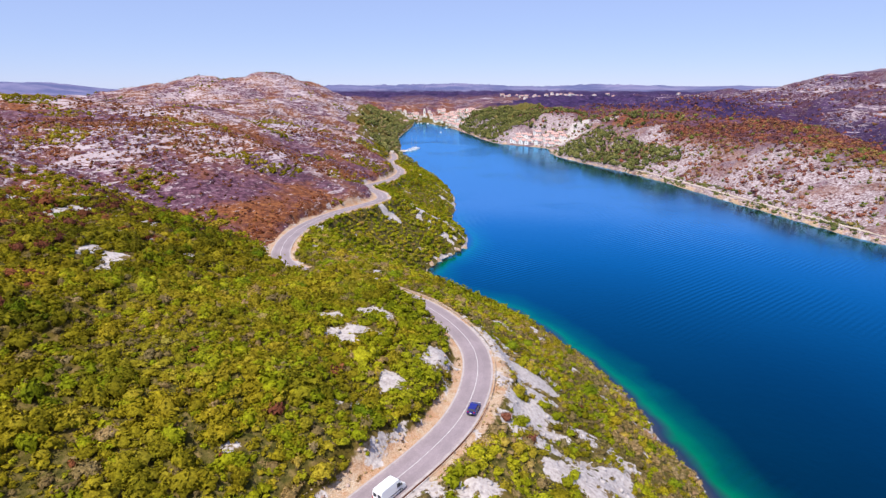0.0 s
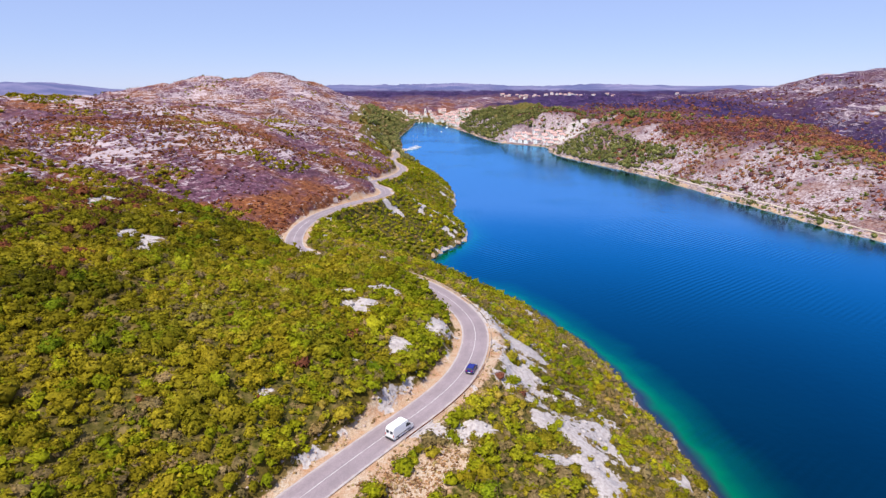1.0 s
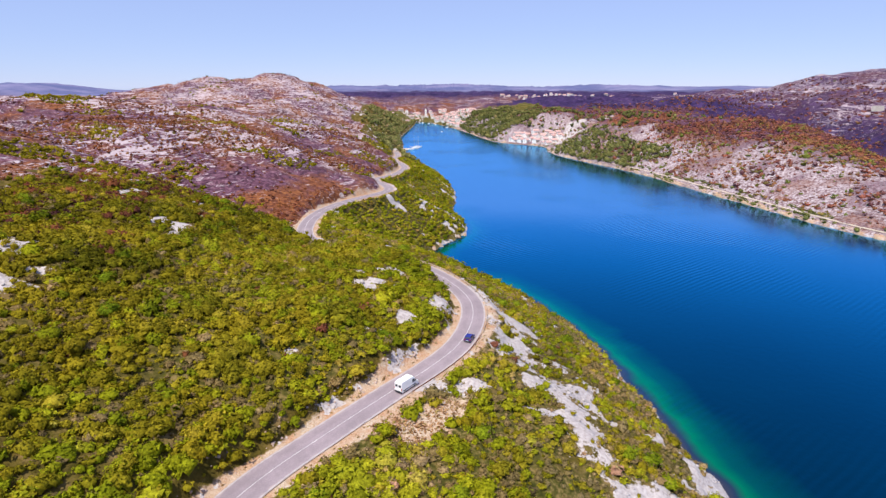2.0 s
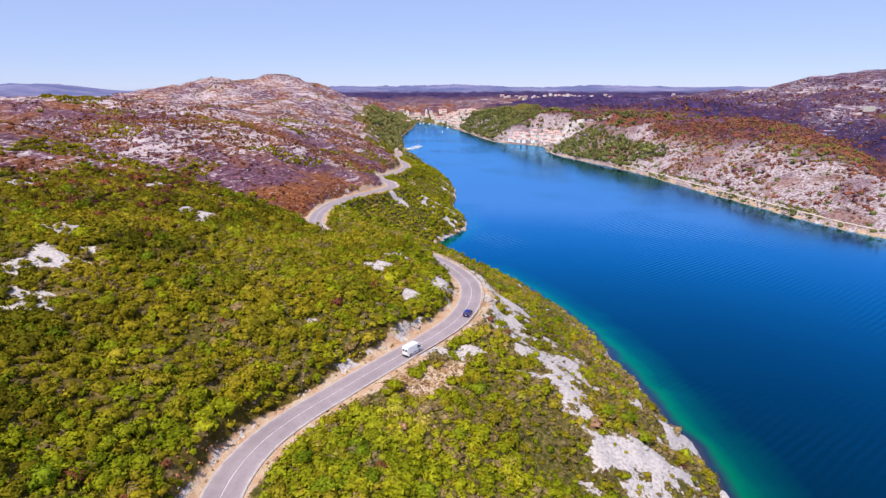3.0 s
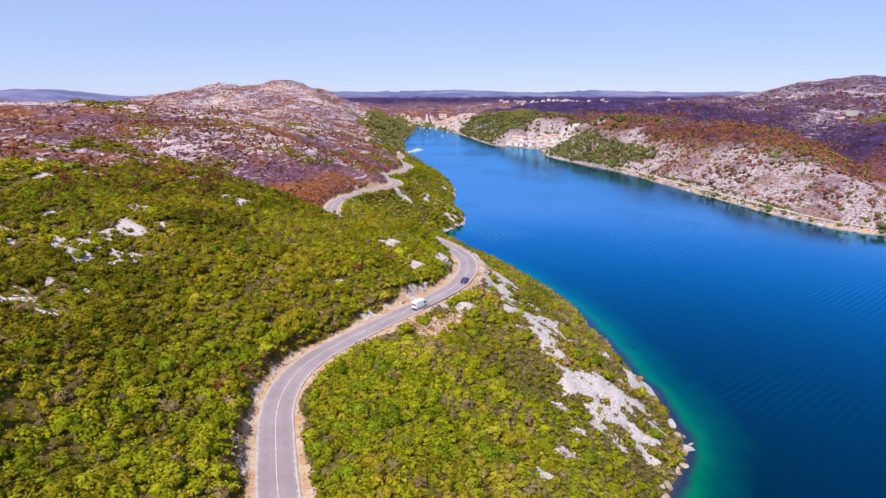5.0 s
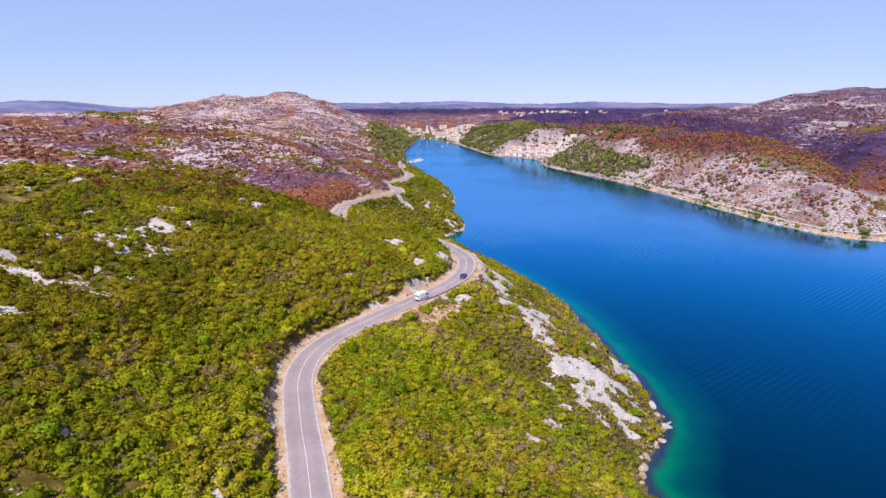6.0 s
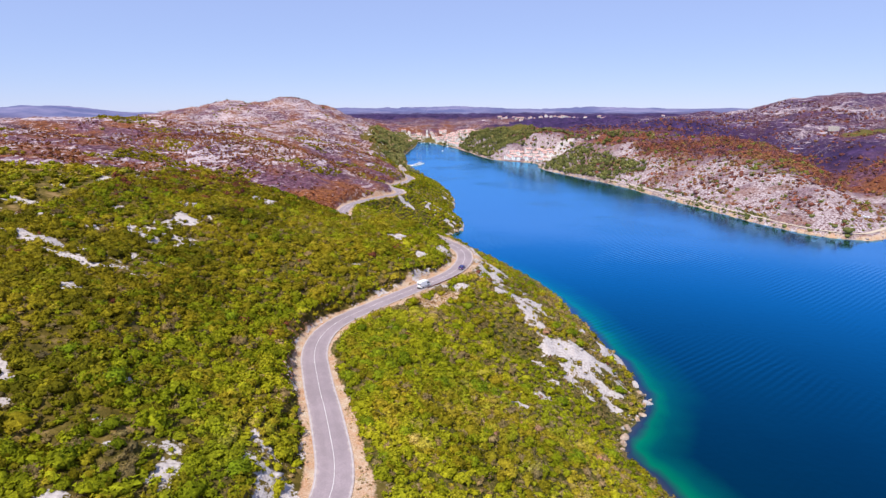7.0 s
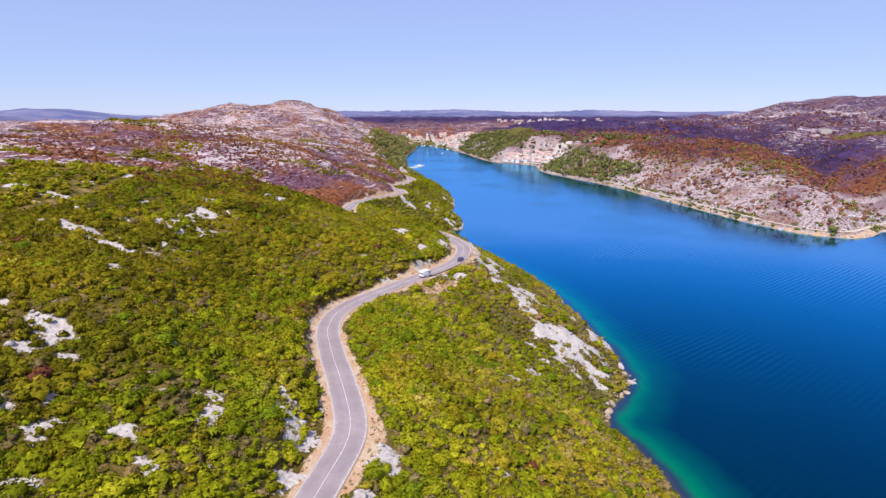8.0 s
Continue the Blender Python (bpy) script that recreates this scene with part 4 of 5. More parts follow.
def make_car(name, m, paint, label, length=4.2, group=""):
    car = empty(name, m, label, "car", group)
    k = length / 4.2
    side = [(-2.08, 0.35), (-2.1, 0.75), (-2.0, 0.98), (-1.72, 1.40), (-1.45, 1.47), (0.1, 1.46), (0.42, 1.38), (0.98, 0.98), (1.75, 0.84), (2.06, 0.66), (2.1, 0.38), (1.8, 0.22), (-1.8, 0.22)]
    side = [(x * k, z) for x, z in side]
    part("body", hull(side, 0.88, (0.95, 0.32), bmesh.new()), paint, car)
    g = lambda pts, n: part(n, slab(bmesh.new(), [(x * k, y, z) for x, y, z in pts], 0.02), GLASS_DARK, car)
    g([(0.97, -0.70, 1.03), (0.97, 0.70, 1.03), (0.48, 0.62, 1.42), (0.48, -0.62, 1.42)], "windscreen")
    g([(-2.03, 0.68, 1.02), (-2.03, -0.68, 1.02), (-1.76, -0.62, 1.42), (-1.76, 0.62, 1.42)], "rear_window")
    for s in (-1, 1):
        for a, b in ((-1.55, -0.62), (-0.5, 0.62)):
            w0, w1 = 0.885 * s, 0.80 * s
            pane = [(a * k, w0, 1.02), (b * k, w0, 1.02), (min(b, 0.30) * k, w1, 1.34), ((a + 0.12) * k, w1, 1.34)]
            part("side_window", slab(bmesh.new(), pane if s < 0 else pane[::-1], 0.015), GLASS_DARK, car)
        part("tail_lamp", box(bmesh.new(), -2.13 * k, -2.03 * k, s * 0.62 - 0.14, s * 0.62 + 0.14, 0.78, 0.98, 0.02), LAMP_RED, car, "red tail lamp")
        part("headlamp", box(bmesh.new(), 1.92 * k, 2.08 * k, s * 0.62 - 0.16, s * 0.62 + 0.16, 0.62, 0.76, 0.02), LAMP_CLEAR, car, "clear headlamp")
        part("mirror", box(bmesh.new(), 0.62 * k, 0.80 * k, s * 0.96 - 0.07, s * 0.96 + 0.07, 0.98, 1.10, 0.02), paint, car)
        for x in (-1.3 * k, 1.32 * k):
            wheel(car, x, s * 0.80, 0.31)
    part("bumper", box(bmesh.new(), -2.16 * k, -2.0 * k, -0.8, 0.8, 0.32, 0.56, 0.03), TRIM, car)
    part("number_plate", box(bmesh.new(), -2.175 * k, -2.155 * k, -0.25, 0.25, 0.58, 0.69), VAN_WHITE, car, "plain white plate")
    return car


def make_van(m):
    van = empty("van", m, "white high-roofed panel van driving on the road", "van")
    side = [(-2.75, 0.45), (-2.8, 0.9), (-2.78, 2.2), (-2.66, 2.52), (-2.3, 2.60), (0.9, 2.58), (1.35, 2.45), (2.02, 1.45), (2.65, 1.12), (2.85, 0.80), (2.86, 0.42), (2.6, 0.28), (-2.5, 0.28)]
    part("body", hull(side, 1.02, (1.2, 0.10), bmesh.new()), VAN_WHITE, van)
    part("windscreen", slab(bmesh.new(), [(2.00, -0.86, 1.54), (2.00, 0.86, 1.54), (1.46, 0.80, 2.40), (1.46, -0.80, 2.40)], 0.02), GLASS_DARK, van)
    for s in (-1, 1):
        pane = [(0.75, s * 1.03, 1.35), (1.75, s * 1.03, 1.35), (1.38, s * 0.96, 2.05), (0.75, s * 0.96, 2.05)]
        part("side_window", slab(bmesh.new(), pane if s < 0 else pane[::-1], 0.02), GLASS_DARK, van)
        part("rear_window", box(bmesh.new(), -2.82, -2.76, s * 0.45 - 0.32, s * 0.45 + 0.32, 1.45, 2.05, 0.02), GLASS_DARK, van)
        part("tail_lamp", box(bmesh.new(), -2.83, -2.74, s * 0.93 - 0.07, s * 0.93 + 0.07, 0.9, 1.4, 0.02), LAMP_RED, van, "red tail lamp")
        part("headlamp", box(bmesh.new(), 2.60, 2.84, s * 0.74 - 0.16, s * 0.74 + 0.16, 0.82, 1.04, 0.02), LAMP_CLEAR, van, "clear headlamp")
        part("mirror", box(bmesh.new(), 1.58, 1.74, s * 1.16 - 0.09, s * 1.16 + 0.09, 1.45, 1.85, 0.03), TRIM, van, "black mirror")
        part("side_rail", box(bmesh.new(), -2.3, 1.6, s * 1.03 - 0.02, s * 1.03 + 0.02, 0.66, 0.80, 0.01), TRIM, van, "black rubbing strip")
        for x in (-1.75, 1.75):
            wheel(van, x, s * 0.92, 0.36)
    part("rear_bumper", box(bmesh.new(), -2.92, -2.72, -0.95, 0.95, 0.36, 0.58, 0.03), TRIM, van)
    part("front_bumper", box(bmesh.new(), 2.70, 2.92, -0.95, 0.95, 0.32, 0.62, 0.04), TRIM, van)
    return van


def on_road(x, y, lane):
    """A pose in the right-hand lane by the given place."""
    i = int(np.argmin(np.hypot(FINE[:, 0] - x, FINE[:, 1] - y)))
    d = FINE[i + 1] - FINE[i - 1]
    d /= np.linalg.norm(d[:2])
    p = FINE[i] + np.array([d[1], -d[0], 0]) * lane
    s = (x - FINE[i, 0]) * d[0] + (y - FINE[i, 1]) * d[1]
    p = p + d * s
    return pose(p[0], p[1], p[2] + 0.10, 0, 0, math.degrees(math.atan2(d[1], d[0])))


make_van(on_road(-11.2, 78.1, 1.7))
make_car("car", on_road(4.6, 101, 1.7), CAR_BLUE, "dark blue hatchback car driving round the bend")


# ---- houses ----
def make_house(m, w, d, h, rise, wall_mat, label, cols, rows_, group):
    """A gabled house: walls, tiled roof with eaves, windows front and sides, door, chimney."""
    home = empty("house", m, label, "house", group)
    bm = bmesh.new()
    a = [bm.verts.new(p) for p in ((-w / 2, -d / 2, -3), (w / 2, -d / 2, -3), (w / 2, d / 2, -3), (-w / 2, d / 2, -3))]
    b = [bm.verts.new((v.co.x, v.co.y, h)) for v in a]
    g0, g1 = bm.verts.new((-w / 2, 0, h + rise)), bm.verts.new((w / 2, 0, h + rise))
    for i in range(4):
        j = (i + 1) % 4
        bm.faces.new((a[i], a[j], b[j], b[i]))
    bm.faces.new((b[0], b[3], g0)), bm.faces.new((b[2], b[1], g1))
    part("wall", bm, wall_mat, home)
    bm = bmesh.new()
    o, t = 0.5, 0.25
    for s in (-1, 1):
        slab(bm, [(-w / 2 - o, s * (d / 2 + o), h - o * 2 * rise / d), (w / 2 + o, s * (d / 2 + o), h - o * 2 * rise / d), (w / 2 + o, 0, h + rise), (-w / 2 - o, 0, h + rise)][::-s], t)
    part("roof", bm, ROOFTILE, home, "terracotta tiled roof")
    part("chimney", box(bmesh.new(), w * 0.22, w * 0.22 + 0.7, 0.4, 1.1, h, h + rise + 1.1), wall_mat, home)
    part("door", box(bmesh.new(), -0.5, 0.5, -d / 2 - 0.06, -d / 2 + 0.1, 0, 2.1), TIMBER, home, "brown door")
    for r in range(rows_):
        for c in range(cols):
            x = (c + 0.5) / cols * w - w / 2
            z0 = 1.0 + 2.9 * r
            if r == 0 and abs(x) < 1.1:
                continue
            win = part("window", box(bmesh.new(), x - 0.65, x + 0.65, -d / 2 - 0.05, -d / 2 + 0.1, z0, z0 + 1.5), TIMBER, home, "shuttered window")
            part("pane", box(bmesh.new(), x - 0.45, x + 0.45, -d / 2 - 0.08, -d / 2 - 0.03, z0 + 0.15, z0 + 1.35), GLASS_DARK, win)
        for s in (-1, 1):
            z0 = 1.0 + 2.9 * r
            win = part("window", box(bmesh.new(), s * w / 2 - 0.06, s * w / 2 + 0.06, -0.6, 0.6, z0, z0 + 1.5), TIMBER, home, "shuttered window")
            part("pane", box(bmesh.new(), s * (w / 2 + 0.04) - 0.03, s * (w / 2 + 0.04) + 0.03, -0.4, 0.4, z0 + 0.15, z0 + 1.35), GLASS_DARK, win)
    return home


r = random.Random(5)
SITES = []


def settle(n, centre, spread_x, spread_y, gap, low=1.2, high=60):
    """Level enough places for houses round a centre of the plan, kept apart."""
    out, tries = [], 0
    while len(out) < n and tries < 4000:
        tries += 1
        x, y = r.gauss(centre[0], spread_x), r.gauss(centre[1], spread_y)
        z, p = plan(np.array([x]), np.array([y]))
        if p["wet"][0] or p["d"][0] < 12 or not low < z[0] < high or any(math.hypot(x - a, y - b) < gap for a, b, _ in SITES):
            continue
        SITES.append((x, y, z[0]))
        out.append((x, y, float(z[0])))
    return out


TYPES = [(11, 8, 5.2, 2.3, WHITEWASH, 4, 2, "whitewashed two-storey house with a terracotta roof"), (8, 7.5, 7.0, 2.0, WHITEWASH, 3, 2, "tall whitewashed house with a terracotta roof"),
         (14, 9, 5.2, 2.5, STONEWALL, 5, 2, "long stone house with a terracotta roof"), (10, 9, 3.4, 2.2, WHITEWASH, 3, 1, "low white house with a terracotta roof")]
for group, places in (("houses of the waterside town", settle(130, (18, 1545), 44, 85, 9, 1.2, 34) + settle(10, (-105, 1700), 50, 45, 15, 1.2, 40)), ("villas on the wooded shore", settle(26, (138, 985), 30, 16, 9.5, 1.2, 18)),
                      ("houses on the far plain", settle(40, (430, 2130), 170, 120, 26, 1.2, 120))):
    first = {}
    for n, (x, y, z) in enumerate(places):
        kind = n % 4 if group != "villas on the wooded shore" else (0, 3)[n % 2]
        w, d, h, rise, mat, cols, rows_, label = TYPES[kind]
        m = pose(x, y, z, 0, 0, r.choice((8, 15, 25, 35, 45, 110)) + r.uniform(-8, 8))
        if kind in first:
            copy_thing(first[kind], m)
        else:
            first[kind] = make_house(m, w, d, h, rise, mat, label, cols, rows_, group)


def make_church(m):
    church = empty("church", m, "pale stone church with a slender bell tower", "church")
    bm = bmesh.new()
    box(bm, -5, 5, -12, 10, -3, 9)
    part("nave", bm, STONEWALL, church)
    bm = bmesh.new()
    for s in (-1, 1):
        slab(bm, [(s * 5.6, -12.4, 8.7), (s * 5.6, 10.4, 8.7), (0, 10.4, 12.2), (0, -12.4, 12.2)][::s], 0.3)
    part("roof", bm, ROOFTILE, church, "terracotta tiled roof")
    part("tower", box(bmesh.new(), 6, 11, -12, -7, -3, 25), WHITEWASH, church)
    bm = bmesh.new()
    bmesh.ops.create_cone(bm, segments=4, radius1=3.6, radius2=0.1, depth=6, cap_ends=True, matrix=pose(8.5, -9.5, 28, 0, 0, 45))
    part("spire", bm, STONEWALL, church)
    for z in (18, 21.5):
        part("belfry_opening", box(bmesh.new(), 7.6, 9.4, -12.1, -11.8, z - 1.2, z + 1.2), GLASS_DARK, church)
    return church


make_church(pose(-62, 1668, ground_at(-62, 1668), 0, 0, 8))


def make_ruin(m):
    ruin = empty("ruined_house", m, "roofless pale stone ruin on the burnt hillside", "ruin")
    for x0, x1, y0, y1, hs in ((-17, 17, -7, -6.2, (7, 8.5, 6.5, 8, 7)), (-17, 17, 6.2, 7, (8, 7, 8.6, 7.4, 6)), (-17, -16.2, -6.2, 6.2, (8, 6.5)), (16.2, 17, -6.2, 6.2, (7, 8))):
        bm = bmesh.new()
        n = len(hs)
        for i, h in enumerate(hs):
            if x1 - x0 > 2:
                a, b = x0 + (x1 - x0) * i / n, x0 + (x1 - x0) * (i + 1) / n
                box(bm, a, b - 1.6, y0, y1, -2, h)
                box(bm, b - 1.6, b, y0, y1, -2, 2.2), box(bm, b - 1.6, b, y0, y1, 4.4, h - 0.6)
            else:
                a, b = y0 + (y1 - y0) * i / n, y0 + (y1 - y0) * (i + 1) / n
                box(bm, x0, x1, a, b, -2, h)
        part("wall", bm, STONEWALL, ruin)
    return ruin


make_ruin(pose(612, 800, ground_at(612, 800), 0, 0, 18) @ Matrix.Diagonal((0.45, 0.5, 0.75, 1)))


# ---- boats ----
def make_boat(m, k, sail, label, group=""):
    boat = empty("sailing_boat" if sail else "motor_boat", m, label, "boat", group)
    bm = bmesh.new()
    rings = []
    for x, w, lo, hi in ((-5.5, 1.3, -0.3, 1.0), (-3, 1.75, -0.5, 1.0), (0, 1.85, -0.6, 1.1), (3, 1.35, -0.5, 1.25), (5.2, 0.35, -0.1, 1.5), (6.0, 0.05, 0.6, 1.6)):
        rings.append([bm.verts.new((x * k, y * k, z * k)) for y, z in ((-w, hi), (-w * 0.8, lo * 0.2), (0, lo), (w * 0.8, lo * 0.2), (w, hi))])
    for a, b in zip(rings, rings[1:]):
        for i in range(5):
            j = (i + 1) % 5
            bm.faces.new((a[i], a[j], b[j], b[i]))
    bm.faces.new(rings[0][::-1]), bm.faces.new(rings[-1])
    bmesh.ops.recalc_face_normals(bm, faces=bm.faces)
    part("hull", bm, GELCOAT, boat)
    part("cabin", box(bmesh.new(), -1.8 * k, 2.6 * k, -1.1 * k, 1.1 * k, 1.0 * k, (1.7 if sail else 2.6) * k, 0.15 * k), GELCOAT, boat)
    part("cabin_window", box(bmesh.new(), -1.4 * k, 2.2 * k, -1.12 * k, 1.12 * k, (1.2 if sail else 1.7) * k, (1.45 if sail else 2.2) * k), GLASS_DARK, boat)
    if sail:
        bm = bmesh.new()
        bmesh.ops.create_cone(bm, segments=8, radius1=0.12 * k, radius2=0.08 * k, depth=15 * k, cap_ends=True, matrix=pose(1.2 * k, 0, 9 * k))
        part("mast", bm, ZINC, boat)
        bm = bmesh.new()
        bmesh.ops.create_cone(bm, segments=8, radius1=0.2 * k, radius2=0.16 * k, depth=5 * k, cap_ends=True, matrix=pose(-1.4 * k, 0, 2.6 * k, 0, 90))
        part("boom", bm, WHITEWASH, boat, "boom with a furled white sail")
    return boat


for n, (x, y, k, turn, sail) in enumerate(((-50, 905, 1.35, 10, True), (-46, 918, 1.1, 15, True), (-54, 893, 1.0, 5, False), (-44, 932, 1.2, 12, True), (-5, 1260, 0.8, 100, True), (-66, 1560, 1.0, 80, True), (-58, 1572, 1.1, 85, True),
                                          (-40, 1545, 1.0, 75, False), (-22, 1500, 1.0, 70, True), (8, 1385, 0.9, 60, False))):
    make_boat(pose(x, y, 0.05, 0, 0, turn), k, sail, "white sailing yacht with a bare mast moored on the inlet" if sail else "white motor boat with a low cabin moored on the inlet", "moored boats")
jetty = empty("jetty", pose(-66, 895, 0), "short pale stone jetty beside moored yachts", "jetty")
part("deck", box(bmesh.new(), -2, 9, -14, 14, 0.5, 0.9), LIMESTONE, jetty)
for yy in (-12, -4, 4, 12):
    part("pier", box(bmesh.new(), 7.6, 8.6, yy - 0.5, yy + 0.5, -4, 0.5), LIMESTONE, jetty)

# ---- the track on the eastern bank, and what stands by it ----
strand = SHORE_EAST[(SHORE_EAST[:, 1] < 700) & (SHORE_EAST[:, 1] > 250) & (SHORE_EAST[:, 0] < 450)]
flat = offset_line(np.column_stack([strand, np.zeros(len(strand))]), 9.5, 0.0)
flat = spline(flat[::3], 5)
zz, _ = plan(flat[:, 0], flat[:, 1])
kern = np.ones(9) / 9
flat[:, 2] = np.convolve(np.pad(zz, 4, mode="edge"), kern, "valid") + 0.25
track = sheet("track", *ribbon(flat, 1.9, -1.9, 0.1), GRAVEL)
tagged(track, "pale gravel track along the foot of the rocky bank", "track", kind="structure")


# ---- single shrubs, trees and parked cars ----
def make_shrub(m, seed, mat, label, tall=0.0, leaves=240, group="", name="shrub", tint=0.5):
    """A shrub or small tree with a forked stem and a leafy crown; unit size, set by its pose."""
    bush = empty(name, m, label, "tree" if tall > 0.5 else "shrub", group)
    rr = np.random.default_rng(seed)
    bm = bmesh.new()
    for k in range(3):
        lean = rr.uniform(-22, 22, 2)
        bmesh.ops.create_cone(bm, segments=7, radius1=0.09, radius2=0.04, depth=0.9 + tall, cap_ends=True, matrix=pose(rr.uniform(-0.1, 0.1), rr.uniform(-0.1, 0.1), 0.3 + tall / 2, *lean))
    part("trunk", bm, BARK, bush)
    v, f = lump(leaves, 0.10, 0.95, 7, seed, 2, -9)
    crown = sheet("crown", v + (0, 0, 0.1 + tall), f, mat, bush, smooth=True, tint=np.full(len(v), tint))
    return bush


RED_LEAF = leaf_material("red_leaf", (0.10, 0.035, 0.028), (0.20, 0.072, 0.048), (0.26, 0.11, 0.06), (0.2, 0.12, 0.05))
roadside = [make_shrub(pose(*p, 0, 0, 40 * n), 200 + n, mat, lab, 0.0, 240, "roadside shrubs", "shrub", tn) for n, (p, mat, lab, tn) in enumerate((
    ((-20, 59, 0), MAQUIS, "rounded bright green shrub beside the dry verge", 0.62), ((-13, 60, 0), MAQUIS, "olive green shrub on the dry bank below the road", 0.4), ((16, 96, 0), RED_LEAF, "red-brown withering shrub below the guard rail", 0.5)))]
BESIDE = ((-18.5, 51.5, 2.0), (-11.8, 60.5, 2.0), (17.0, 96.5, 1.6), (15.0, 90.5, 1.1), (9.5, 83.5, 0.9), (-24.5, 80.0, 1.0), (-5.5, 69.0, 1.0), (8.5, 71.0, 1.3), (-21.5, 40.0, 1.7), (12.5, 100.5, 1.3), (17.0, 104.0, 1.5), (16.5, 112.0, 1.4),
          (-10.5, 109.5, 1.2), (-14.0, 96.0, 1.3), (-7.5, 104.0, 1.2), (-18.5, 93.5, 1.5), (-11.5, -48.0, 1.4), (-10.0, -30.0, 1.7), (-16.0, 5.0, 1.8), (-24.0, 30.0, 2.0), (-9.0, 30.0, 2.1), (6.0, 52.0, 1.9))
for n, (x, y, k) in enumerate(BESIDE):
    m = pose(x, y, ground_at(x, y) - 0.05, 0, 0, 67 * n) @ Matrix.Diagonal((k, k, k, 1))
    src = roadside[2 if n in (2, 9) else n % 2]
    if n < 3:
        src = roadside[n]
        src.matrix_basis = m
    else:
        dup = copy_thing(src, m)
        dup.scale = (k, k, k)

big = [make_shrub(pose(0, 0, 0), 230 + n, mat, lab, 0.1, 260, "larger shrubs standing out of the scrub", "shrub", tn) for n, (mat, lab, tn) in enumerate((
    (VIVID, "large vivid green shrub rising above the scrub", 0.5), (VIVID, "large deep green shrub rising above the scrub", 0.2), (OLIVE, "large olive-brown shrub rising above the scrub", 0.55), (OLIVE, "dark olive shrub rising above the scrub", 0.2)))]
count = 0
while count < 150:
    x, y = r.uniform(-120, 62), r.uniform(-75, 200)
    z, p, (rk, bn, vg, _, _, _) = land(np.array([x]), np.array([y]))
    slope_side = p["side"][0] > 0
    if p["wet"][0] or p["d"][0] < 6 or p["dr"][0] < 7.5 or rk[0] > 0.3 or vg[0] > 0.2 or bn[0] > 0.5 or r.random() > (0.45 if slope_side else 1.0):
        continue
    k = r.uniform(1.5, 2.7)
    which = r.choice((0, 1, 1, 2, 2, 2, 3) if slope_side else (0, 0, 0, 1, 2, 3))
    m = pose(x, y, z[0] - 0.1, 0, 0, r.uniform(0, 360))
    dup = big[count] if count < 4 else copy_thing(big[which], m)
    dup.matrix_basis = m
    dup.scale = (k, k * r.uniform(0.8, 1.2), k * r.uniform(0.65, 0.95))
    count += 1

# the tall green thicket on the outer side of the lower bend
for n, (x, y, k) in enumerate(((-22, 12, 2.5), (-19, 18, 2.8), (-23, 22, 2.3), (-20, 28, 2.5), (-15, 14, 2.4), (-25, 34, 2.1), (-16, 38, 2.2), (-24, 3, 2.2), (-12, 21, 2.0), (-17, 6, 2.3), (-21, 43, 1.9), (-13, 31, 2.1), (-17.5, -4, 2.0), (-9, 11, 2.2))):
    dup = copy_thing(big[(0, 0, 1)[n % 3]], pose(x, y, ground_at(x, y) - 0.1, 0, 0, 71 * n))
    dup.scale = (k, k * (0.85 + 0.05 * (n % 5)), k * (0.75 + 0.06 * (n % 4)))

beach_tree = make_shrub(pose(314, 316, ground_at(314, 316)) @ Matrix.Diagonal((5.0, 5.0, 3.6, 1)), 260, PINE, "rounded deep green tree standing on the pale beach", 0.55, 300, "", "beach_tree", 0.25)
bankside = make_shrub(pose(262, 445, ground_at(262, 445)) @ Matrix.Diagonal((2.6, 2.6, 2.6, 1)), 261, PINE, "rounded green shrub beside the gravel track", 0.1, 160, "shrubs along the track", "shrub", 0.35)
for n in range(46):
    q = flat[int(len(flat) * (0.02 + 0.96 * n / 46))]
    side_off = r.choice((-4.5, -5.5, 4.0, 5.5, 8.0, 14.0))
    i = min(int(len(flat) * (0.02 + 0.96 * n / 46)), len(flat) - 2)
    d = flat[i + 1] - flat[i]
    d = d / np.linalg.norm(d[:2])
    x, y = q[0] - d[1] * side_off + r.uniform(-2, 2), q[1] + d[0] * side_off + r.uniform(-2, 2)
    z = ground_at(x, y)
    if z < 0.3:
        continue
    k = r.uniform(1.2, 2.7)
    dup = copy_thing(bankside, pose(x, y, z - 0.1, 0, 0, r.uniform(0, 360)))
    dup.scale = (k, k, k * r.uniform(0.8, 1.1))

lot = [(352, 353, 20), (358, 356, 24), (372, 359, 18), (388, 362, 15), (396, 363, 17)]
parked = None
for n, (x, y, turn) in enumerate(lot):
    m = pose(x, y, ground_at(x, y) + 0.05, 0, 0, turn)
    if n % 2 == 0:
        parked = make_car("car", m, CAR_GREY if n else VAN_WHITE, "dark grey parked car above the beach" if n else "white parked car above the beach", 4.3, "cars parked by the beach") if n < 3 else copy_thing(parked, m)
    else:
        copy_thing(parked, m)


# ---- loose rock ----
def stone_kind(seed):
    rr = np.random.default_rng(seed)
    ico = bmesh.new()
    bmesh.ops.create_icosphere(ico, subdivisions=1, radius=1.0)
    v = np.array([p.co for p in ico.verts]) * rr.uniform(0.65, 1.15, (len(ico.verts), 1)) * (1.0, rr.uniform(0.6, 0.9), rr.uniform(0.45, 0.7))
    f = np.array([[p.index for p in q.verts] for q in ico.faces])
    ico.free()
    return v, f


